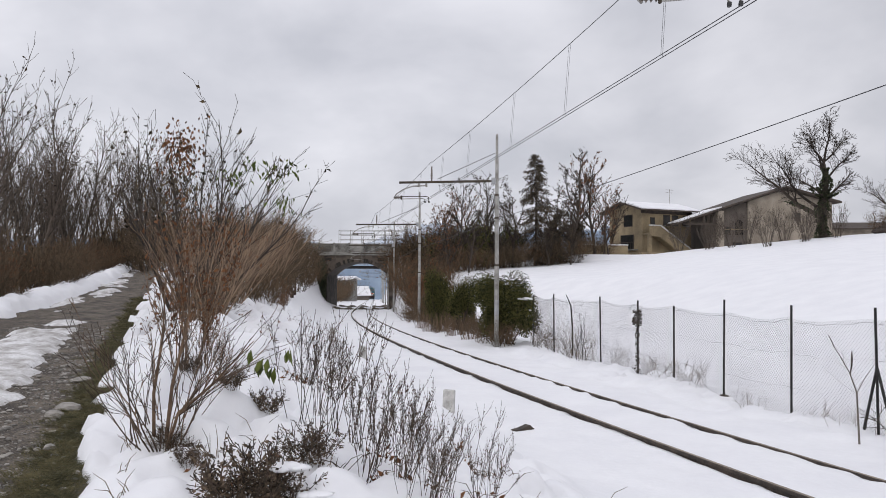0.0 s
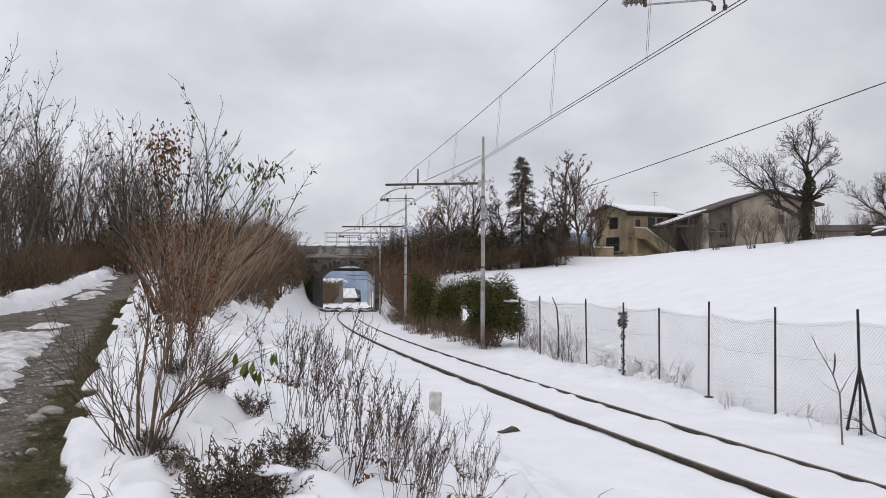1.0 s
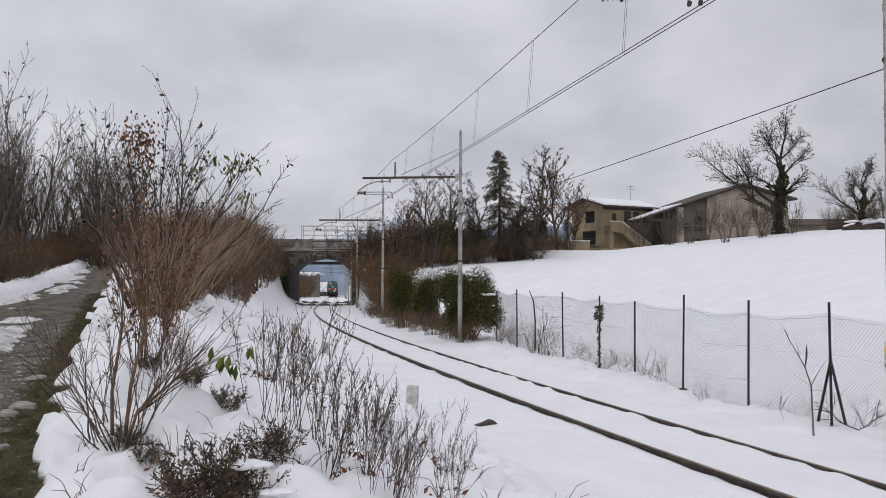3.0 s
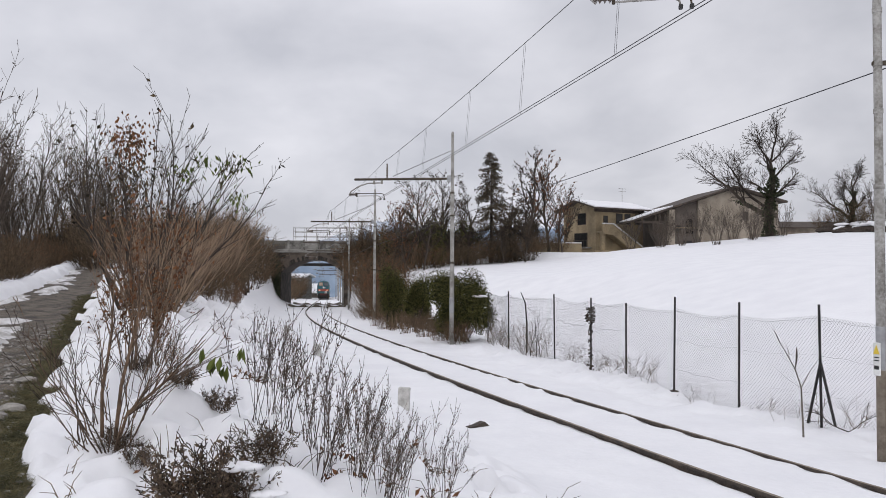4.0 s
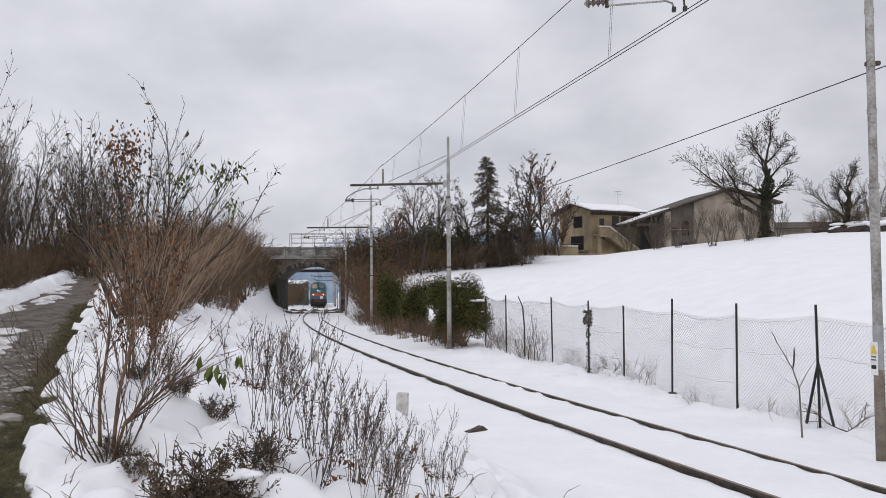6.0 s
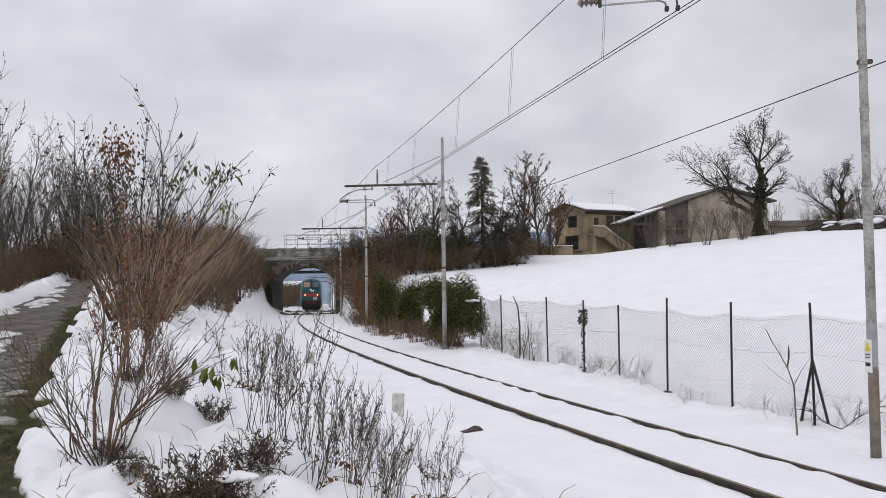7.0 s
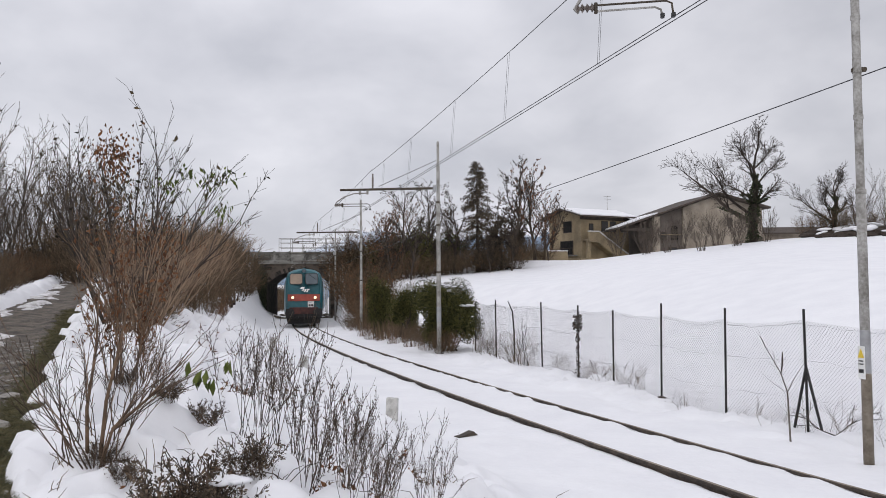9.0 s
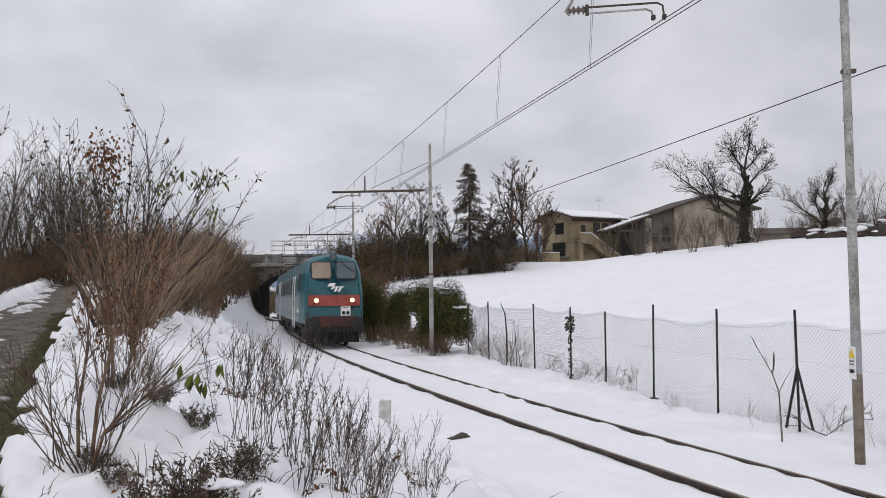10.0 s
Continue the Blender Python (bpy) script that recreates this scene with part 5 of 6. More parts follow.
def leaf_mass(name, seed, rx, ry, h, n, size, material, label, category, group=""):
    """A clipped-looking mass of leaves with hollows, over a few branches."""
    rng = random.Random(seed)
    ob = tagged(new(name), label, category, group)
    lobes = [(rng.uniform(-0.6, 0.6) * rx, rng.uniform(-0.6, 0.6) * ry, rng.uniform(0.25, 0.8) * h, rng.uniform(0.35, 0.6)) for k in range(13)]
    g = Geo()
    for k in range(n):
        lx, ly, lz, lr = rng.choice(lobes)
        v = Vector((rng.gauss(0, 1), rng.gauss(0, 1), rng.gauss(0, 1))).normalized() * (rng.uniform(0.35, 1.05))
        q = Vector((lx + v.x * lr * rx, ly + v.y * lr * ry, max(0.0, lz + v.z * lr * h * 0.55)))
        g.leaf(q, v + Vector((rng.gauss(0, 0.7), rng.gauss(0, 0.7), -0.6)), size * rng.uniform(0.6, 1.4), rng, 0.8)
    tg = Geo()
    for k in range(14):
        a = rng.uniform(0, 6.28)
        lx, ly, lz, lr = rng.choice(lobes)
        tg.tube([(0.3 * rx * math.cos(a), 0.3 * ry * math.sin(a), -0.1), (lx * 0.7, ly * 0.7, lz * 0.6), (lx, ly, lz + lr * 0.3)], [0.04, 0.03, 0.01], 4, False)
    part("branchwork", tg, BARK_DARK, ob)
    part("foliage", g, material, ob)
    return ob


def snow_patch(ob, spots, seed=5):
    """Small pads of snow caught among the leaves."""
    rng = random.Random(seed)
    for x, y, z, r in spots:
        g = Geo()
        for k in range(3):
            pebble(g, (x + rng.uniform(-0.6, 0.6) * r, y + rng.uniform(-0.3, 0.3) * r, z + rng.uniform(-0.1, 0.1) * r), r * rng.uniform(0.6, 0.9), rng)
        g.v = [(px, py, z + (pz - z) * 0.6) for px, py, pz in g.v]
        part("snow_pad", g, SNOW, ob, "pad of snow", smooth=True)
    return ob


place(leaf_mass("ivy_bush", 1, 1.4, 1.2, 2.75, 42000, 0.056, IVY, "large dark green ivy bush beside the fence", "bush"), 2.45, 31.0)
snow_patch(bpy.data.objects["ivy_bush"], ((0.62, -0.95, 1.72, 0.24), (-0.5, -0.6, 2.5, 0.12), (0.85, -0.75, 1.3, 0.1), (0.2, -0.5, 2.45, 0.1)))
place(leaf_mass("ivy_bush", 2, 0.75, 0.7, 2.75, 17000, 0.056, IVY, "dark green ivy column by the railway", "bush"), 0.85, 37.0)
place(leaf_mass("ivy_bush", 3, 0.85, 0.8, 3.1, 18000, 0.056, IVY, "dark green ivy thicket by the railway mast", "bush"), -0.35, 41.0)
for k, (x, y, z, rx, h) in enumerate(((-12.75, 82.9, -0.6, 0.75, 5.2), (-13.9, 82.4, 0.6, 1.1, 5.0))):
    leaf_mass("ivy_curtain", 5 + 9 * k, rx, 0.8, h, 5200, 0.13, IVY_DARK, "dark ivy hanging over the bridge abutment", "ivy", group="ivy on the bridge").matrix_basis = pose(x, y, z)
reed = shrub("dry_grass_clump", 51, 110, 1.25, dict(levels=0, kids=(0,), wob=0.06, up=0.02, segs=(4, 2, 2, 2), rmin=0.004), DRY_GRASS, "clump of dry tan grass below the hedge", "grass", base=0.7, lean=0.25, group="dry grass clumps", thick=0.008)
place(reed, 1.2, 33.5, 0, 0.65)
for x, y, sc in ((0.6, 35.2, 0.75), (0.1, 37.5, 0.8), (-0.4, 39.5, 0.85), (-0.9, 42.5, 0.8), (2.3, 30.2, 0.5), (1.7, 31.8, 0.55), (-1.6, 49, 0.9)):
    again(reed, x, y, x * 99 % 360, sc)
for x, y, sc in ((0.2, 44, 0.6), (-0.6, 48, 0.8), (-0.7, 51, 0.9), (-0.9, 55, 1.2), (-1.1, 59, 1.7), (-1.4, 64, 1.9), (-1.6, 69, 2.0), (-2.2, 74, 1.9), (-2.6, 79, 1.9), (-2.0, 83, 2.0)):
    again(bramble[int(y * 3) % 3], x, y, y * 53 % 360, sc)


for k in range(17):
    y = 29.8 + 1.35 * k
    again(bramble[k % 3], 2.2 - 0.165 * (y - 29.8) - 0.9 * step(44, 52, y) + 0.2 * (k % 2), y, 59 * k, (0.42, 0.5, 0.36)[k % 3])
for k in range(15):
    x, y = -4.6 + 0.75 * k, 82.8 - 0.35 * (k % 4)
    again(bramble[k % 3], x, y, 67 * k, (1.5, 1.15, 1.75, 1.3)[k % 4])


for k, (x, y, rx, h) in enumerate(((-1.6, 58, 1.0, 3.2), (-2.0, 66, 1.2, 4.0), (-2.6, 73, 1.3, 4.4), (-3.0, 80, 1.4, 4.6), (-0.6, 79, 1.6, 4.2))):
    place(leaf_mass("withered_bush", 120 + k, rx, 1.2, h, 3200, 0.11, LEAF_MIX if k % 2 else LEAF_DEAD, "dense withered brown bush on the cutting beside the bridge", "bush", group="withered bushes by the bridge"), x, y)


for k, (x, y, rx, h) in enumerate(((-8.7, 38, 1.0, 2.9), (-8.6, 44, 1.2, 3.2), (-9.6, 50, 1.3, 3.4))):
    place(leaf_mass("leafy_shrub", 140 + k, rx, 1.0, h, 2600, 0.085, LEAF_MIX if k != 1 else LEAF_LOW, "shrub with brown-green winter leaves above the cutting", "shrub", group="leafy shrubs above the cutting"), x, y)


def bare_tree(name, seed, height, opt, bark, label, leaf_n=0, leaf_mat=None, leaf_size=0.14, trunk=0.16, lean=(0, 0)):
    rng = random.Random(seed)
    ob = tagged(new(name), label, "tree")
    g, tips = Geo(), []
    grow(g, Vector((0, 0, -0.3)), Vector((lean[0], lean[1], 1)).normalized(), height, trunk, 0, opt, rng, tips)
    part("limbwork", g, bark, ob)
    if leaf_n:
        lg = Geo()
        for k in range(leaf_n):
            p, d = rng.choice(tips)
            lg.leaf(p - d * rng.uniform(0, 0.3), (rng.gauss(0, 1), rng.gauss(0, 1), -0.8), leaf_size * rng.uniform(0.6, 1.3), rng, 0.7)
        part("foliage", lg, leaf_mat, ob)
    return ob


def conifer(seed, height, label):
    rng = random.Random(seed)
    ob = tagged(new("spruce_tree"), label, "tree")
    tg, ng = Geo(), Geo()
    tg.tube([(0, 0, -0.3), (0.05, 0, height * 0.5), (0, 0, height)], [0.2, 0.13, 0.02], 7, False)
    z = height * 0.06
    while z < height * 0.99:
        w = 1 - z / height
        for k in range(6):
            a = rng.uniform(0, 6.28)
            L = (0.3 + 2.9 * w ** 0.85) * rng.uniform(0.6, 1.15)
            p0 = Vector((0, 0, z + rng.uniform(-0.1, 0.1)))
            p1 = p0 + Vector((math.cos(a) * L, math.sin(a) * L, -0.25 * L + rng.uniform(-0.1, 0.25)))
            tg.tube([p0, p0.lerp(p1, 0.5) + Vector((0, 0, 0.08 * L)), p1], [0.03, 0.02, 0.008], 3, False)
            for j in range(int(12 + 18 * L)):
                q = p0.lerp(p1, rng.uniform(0.1, 1.05)) + Vector((rng.gauss(0, 0.1), rng.gauss(0, 0.1), rng.gauss(-0.06, 0.08)))
                ng.leaf(q, (math.cos(a) + rng.gauss(0, 0.6), math.sin(a) + rng.gauss(0, 0.6), -0.7), rng.uniform(0.16, 0.34), rng, 0.35)
        z += 0.26 + 0.12 * w
    part("trunk", tg, BARK_DARK, ob)
    part("needle_crown", ng, CONIFER, ob)
    return ob


place(conifer(3, 11.3, "tall narrow brown-green spruce behind the snowy field"), 9.3, 80)
place(conifer(4, 5.6, "small dark spruce in a row of trees"), 12.0, 82)
big = [bare_tree("field_tree", 60 + k, 7.6, dict(TREE, kids=(13, 7, 4)), BARK_DARK, "bare deciduous tree with some brown leaves behind the field", 700, LEAF_DEAD if k % 2 else LEAF_DARK, 0.17, 0.17) for k in range(3)]
for k, (x, y, s) in enumerate(((13.6, 84, 1.25), (16.4, 86, 1.2), (1.2, 72, 0.95))):
    place(big[k], x, y, 40 * k, s)
for k, (x, y, s) in enumerate(((11.3, 83, 0.9), (18.2, 90, 0.9), (6.8, 78, 0.75), (4.2, 76, 0.8), (3.0, 80, 0.9), (14.8, 90, 1.1), (7.8, 84, 0.85), (-0.8, 78, 0.85), (5.4, 88, 1.0), (2.2, 68, 0.6), (0.6, 66, 0.7), (12.5, 78, 0.55), (10.3, 78, 0.5), (17.4, 84, 0.6), (19.8, 94, 0.9))):
    again(big[k % 3], x, y, 77 * k, s)
for k, (x, y, s) in enumerate(((3.2, 73, 1.0), (5.0, 76, 1.0), (6.6, 77, 1.1), (8.0, 79, 1.2), (9.8, 80, 1.2), (11.4, 81, 1.2), (13.0, 82, 1.2), (14.6, 84, 1.2), (16.2, 86, 1.1), (1.6, 71, 1.2), (4.0, 80, 1.6), (7.0, 83, 1.6), (17.6, 88, 1.0), (0.4, 74, 1.8))):
    again(bramble[k % 3], x, y, 61 * k, s)
place(leaf_mass("evergreen_shrub", 8, 1.6, 1.4, 4.2, 2600, 0.16, IVY, "dark evergreen shrub among bare trees", "bush"), 1.9, 74)
place(leaf_mass("evergreen_shrub", 9, 1.4, 1.2, 3.6, 2200, 0.16, CONIFER, "dark brown-green evergreen shrub behind the field", "bush"), 5.6, 78)


for k, (x, y, rx, h) in enumerate(((3.6, 75, 1.5, 4.8), (0.4, 71, 1.4, 4.4), (7.2, 81, 1.7, 4.6), (11.0, 83, 1.5, 4.0), (-1.2, 75, 1.5, 5.0), (14.6, 87, 1.6, 4.2))):
    place(leaf_mass("evergreen_shrub", 80 + k, rx, 1.2, h, 2400, 0.17, CONIFER if k % 2 else IVY, "dark evergreen shrub among bare trees", "bush", group="evergreens behind the field"), x, y)


def ivy_tree(x, y, scale, seed, label, dense=1.0):
    """An old pruned tree: short thick trunk wrapped in ivy, knotted limbs and many fine shoots."""
    rng = random.Random(seed)
    ob = tagged(new("old_fruit_tree"), label, "tree", "old trees on the crest")
    g, tips = Geo(), []
    trunk = [Vector((0, 0, -0.3)), Vector((-0.1, 0, 1.2)), Vector((0.05, 0, 2.6)), Vector((0.25, 0, 3.9)), Vector((0.1, 0.1, 5.0))]
    g.tube(trunk, [0.3, 0.25, 0.23, 0.18, 0.09], 9, False)
    limbs = [(trunk[1] + Vector((0, 0, 0.2)), Vector((-1.0, 0.2, 0.55)), 5.6, 0.22), (trunk[1] + Vector((0, 0, 0.6)), Vector((-1.0, -0.3, 0.9)), 4.6, 0.16), (trunk[2], Vector((0.9, -0.1, 0.5)), 2.2, 0.16), (trunk[3], Vector((-0.5, 0.3, 1)), 3.0, 0.14), (trunk[4], Vector((0.3, 0, 1)), 3.0, 0.12),
             (trunk[3], Vector((0.8, 0.5, 0.7)), 2.6, 0.12), (trunk[2], Vector((-0.9, -0.6, 0.6)), 3.2, 0.13), (trunk[4], Vector((-0.7, -0.2, 0.8)), 2.6, 0.11), (trunk[4], Vector((0.9, 0.2, 0.6)), 2.4, 0.1)]
    opt = dict(levels=3, kids=(int(14 * dense), 7, 4), spread=0.85, wob=0.2, up=0.05, ratio=0.47, bare=(0.25, 0.15), segs=(7, 5, 3, 2), rmin=0.0085, thin=0.4)
    for p, d, L, r in limbs:
        grow(g, p, d.normalized(), L, 0.72 * r, 0, opt, rng, tips)
    part("limbwork", g, BARK_DARK, ob)
    lg = Geo()
    for k in range(3400):
        w = rng.random() * 3.7
        i = int(w)
        c = trunk[i].lerp(trunk[i + 1], w - i)
        a = rng.uniform(0, 6.28)
        rr = (0.34 + 0.1 * math.sin(5.0 * w + seed) - 0.05 * w) * rng.uniform(0.7, 1.35)
        if k % 4 == 0:
            q, d, L, r = limbs[(0, 2, 6)[k % 3]]
            c, rr = q + d.normalized() * L * 0.42 * rng.random(), 0.2 * rng.uniform(0.6, 1.3)
        lg.leaf(c + Vector((rr * math.cos(a), rr * math.sin(a), 0)), (math.cos(a), math.sin(a), -0.6), 0.13 * rng.uniform(0.6, 1.3), rng, 0.8)
    part("ivy", lg, IVY_DARK, ob, "dark green ivy on the trunk")
    return place(ob, x, y, 0, scale)


ivy_tree(36.0, 75.4, 1.44, 7, "old bare fruit tree with ivy-wrapped trunk on the snowy crest")
ivy_tree(42.6, 72.6, 0.8, 9, "small old bare tree with ivied trunk on the crest", 1.2)
for k, (x, y, s) in enumerate(((43.5, 70, 0.85), (31.8, 70, 0.62), (27.6, 68, 0.6), (25.4, 76, 0.65), (33.8, 74, 0.6), (47, 71, 0.85), (25.4, 86, 0.7), (29.6, 87, 0.7), (36, 84, 0.7), (35.6, 72, 0.55), (30.4, 80, 0.7), (50, 70, 0.8))):
    again(robinia[k % 3] if k in (0, 5, 11) else hazel, x, y, 91 * k, s if k in (0, 5, 11) else s * 1.75)


def build_rubble():
    """A dark bank of boulders and roots on the crest with snow lying on it."""
    rng = random.Random(8)
    for k in range(72):
        a = radians(29.0 + k * 0.235 + rng.uniform(-0.3, 0.3))
        r = 80 + rng.uniform(-3.0, 3.0)
        x, y = r * math.sin(a), r * math.cos(a)
        g = Geo()
        w = rng.choice((0.65, 0.9, 1.1, 1.5)) * (0.75 + 0.006 * k)
        pebble(g, (0, 0, 0), w, rng)
        pebble(g, (rng.uniform(-0.8, 0.8) * w, -0.1, -0.2 * w), 0.7 * w, rng)
        b = tagged(new("boulder"), "dark boulder of a rubble bank capped with snow", "boulder", "boulders on the crest")
        part("rock", g, BARK_DARK, b)
        c = Geo()
        pebble(c, (0.1, -0.1, w * 0.62), w * 0.85, rng)
        c.v = [(px, py - 0.1 * w, 0.36 * w + (pz - 0.4 * w) * 0.5 + 0.3 * (px * math.sin(k) + py * math.cos(1.7 * k))) for px, py, pz in c.v]
        if k % 2:
            part("snow_cap", c, SNOW, b, "thin cap of snow", smooth=True)
        b.matrix_basis = pose(x, y, gz(x, y) + 0.25 * w, 0, 0, rng.uniform(-40, 40)) @ Matrix.Diagonal((1.15, 0.9, 1.1, 1))


build_rubble()
for k in range(11):
    a = radians(29.0 + 1.3 * k)
    again(bramble[k % 3], 83.5 * math.sin(a), 83.5 * math.cos(a), 71 * k, 1.0 + 0.2 * (k % 3))


# ---- houses ----
def slab(g, a, b, c, d, t):
    """A flat plate with corners a, b, c, d, drawn t downwards."""
    vs = [Vector(q) for q in (a, b, c, d)]
    g.add([*vs, *[q - Vector((0, 0, t)) for q in vs]], [(0, 1, 2, 3), (7, 6, 5, 4), (0, 4, 5, 1), (1, 5, 6, 2), (2, 6, 7, 3), (3, 7, 4, 0)])
    return g


def window_unit(parent, x, z, w, h, y, axis="x", name="window", glass=None):
    """A window on a wall: frame and dark pane set on the wall's face (local y is the wall's plane)."""
    if axis == "x":
        f = part(name, Geo().box(x - w / 2 - 0.07, x + w / 2 + 0.07, y - 0.05, y + 0.1, z - 0.07, z + h + 0.07, 0.015), EAVES, parent)
        part("pane", Geo().box(x - w / 2, x + w / 2, y - 0.065, y + 0.02, z, z + h), glass or PANE, f)
        part("sill", Geo().box(x - w / 2 - 0.12, x + w / 2 + 0.12, y - 0.14, y + 0.05, z - 0.15, z - 0.074), CONCRETE, f)
    else:
        f = part(name, Geo().box(y - 0.05, y + 0.1, x - w / 2 - 0.07, x + w / 2 + 0.07, z - 0.07, z + h + 0.07, 0.015), EAVES, parent)
        part("pane", Geo().box(y - 0.065, y + 0.02, x - w / 2, x + w / 2, z, z + h), glass or PANE, f)
    return f


def build_tan_house():
    L, W, H = 7.4, 6.3, 5.5
    base = gz(21.2, 94.0) - 0.3
    h = thing("tan_house", (23.4, 93.6, base + 0.9), "two-storey tan plastered house with snow on its low roof", "house", turn=25)
    part("wall", Geo().box(0, L, 0, W, -3.0, H), PLASTER_TAN, h)
    g = Geo()
    g.add([(0, 0, H), (0, W, H), (0, W / 2, H + 0.85), (L, 0, H), (L, W, H), (L, W / 2, H + 0.85)], [(0, 2, 1), (3, 4, 5), (0, 3, 5, 2), (1, 2, 5, 4)])
    part("gable_wall", g, PLASTER_TAN, h)
    e = 0.9
    k = 0.85 / (W / 2)
    # dark strip on the wall paints in the shade under the eaves
    part("eaves_shade_strip", Geo().box(-0.2, L + 0.2, -0.03, -0.004, H - 0.5, H - 0.12), EAVES, h)
    for s in (0, 1):
        y_e = -e if s == 0 else W + e
        r = Geo()
        slab(r, (-e, y_e, H - e * k + 0.2), (L + e, y_e, H - e * k + 0.2), (L + e, W / 2, H + 1.07), (-e, W / 2, H + 1.07), 0.16)
        roof = part("roof", r, EAVES, h)
        sn = Geo()
        slab(sn, (-e + 0.15, y_e + (0.08 if s == 0 else -0.08), H - e * k + 0.34), (L + e - 0.15, y_e + (0.08 if s == 0 else -0.08), H - e * k + 0.34), (L + e - 0.15, W / 2, H + 1.2), (-e + 0.15, W / 2, H + 1.2), 0.13)
        part("roof_snow", sn, SNOW, roof)
    for x, z, w, hh in ((1.5, 3.75, 0.55, 0.75), (3.6, 3.75, 0.9, 1.1), (4.9, 3.75, 0.8, 1.1), (6.6, 3.75, 0.8, 1.1)):
        window_unit(h, x, z, w, hh, 0.0)
    window_unit(h, 2.6, 3.6, 1.5, 1.3, 0.0, "y", glass=DARK)
    window_unit(h, 2.8, 0.9, 2.4, 1.6, 0.0, "y", glass=DARK)
    bal = part("balcony", Geo().box(-0.75, 0.0, 0.8, 4.6, 0.65, 0.8), CONCRETE, h)
    for q in range(8):
        part("baluster", Geo().box(-0.72, -0.69, 0.85 + q * 0.5, 0.88 + q * 0.5, 0.8, 1.6), RUST, bal)
    part("handrail", Geo().box(-0.74, -0.67, 0.8, 4.6, 1.6, 1.65), RUST, bal)
    # outside stair along the front
    st = Geo()
    for q in range(14):
        st.box(1.4 + q * 0.32, 1.4 + (q + 1) * 0.32, -1.15, -0.05, 2.2 - q * 0.19, 2.65 - q * 0.19)
    st.box(0.1, 1.4, -1.15, -0.05, 2.45, 2.65)
    stair = part("outside_stair", st, PLASTER_TAN, h)
    wall = Geo()
    wall.prism([(0.1, 2.3), (0.1, 3.45), (1.6, 3.45), (6.1, 0.8), (6.1, -0.45), (1.6, 2.2)], -1.3, -1.15)
    part("stair_wall", wall, PLASTER_TAN, stair)
    # coping coloured whiter than the plaster to paint the wall's lit top edge
    cope = Geo()
    cope.prism([(0.04, 3.454), (0.04, 3.6), (1.66, 3.6), (6.2, 0.93), (6.2, 0.76), (1.6, 3.454)], -1.36, -1.1)
    part("stair_coping", cope, WHITE_MARK, stair, "pale coping with the stair wall's lit edge painted in")
    part("stair_pier", Geo().box(0.1, 0.5, -1.15, -0.7, -2.0, 2.45, 0.02), PLASTER_TAN, stair)
    low_g = Geo()
    low_g.box(-1.6, -1.4, -1.4, 4.0, -2.2, 0.35, 0.03)
    low_g.box(-1.4, 1.6, -1.6, -1.4, -2.2, 0.35, 0.03)
    part("terrace_wall", low_g, PLASTER_TAN, h)
    part("antenna", Geo().tube([(6.8, W / 2, H + 0.9), (6.8, W / 2, H + 3.0)], 0.03, 6).tube([(6.2, W / 2, H + 2.9), (7.4, W / 2, H + 2.9)], 0.02, 5).tube([(6.2, W / 2, H + 2.55), (7.4, W / 2, H + 2.55)], 0.02, 5), GALV_OLD, h)
    low = thing("low_wall", (15.2, 91.5, gz(17, 91.5) - 0.2), "low beige garden wall with snow on top", "wall", turn=8)
    part("wall_body", Geo().box(0, 6.3, 0, 0.4, -0.5, 1.5, 0.03), PLASTER_TAN, low)
    part("wall_snow", Geo().box(-0.05, 6.35, -0.06, 0.46, 1.5, 1.62, 0.05), SNOW, low)


build_tan_house()


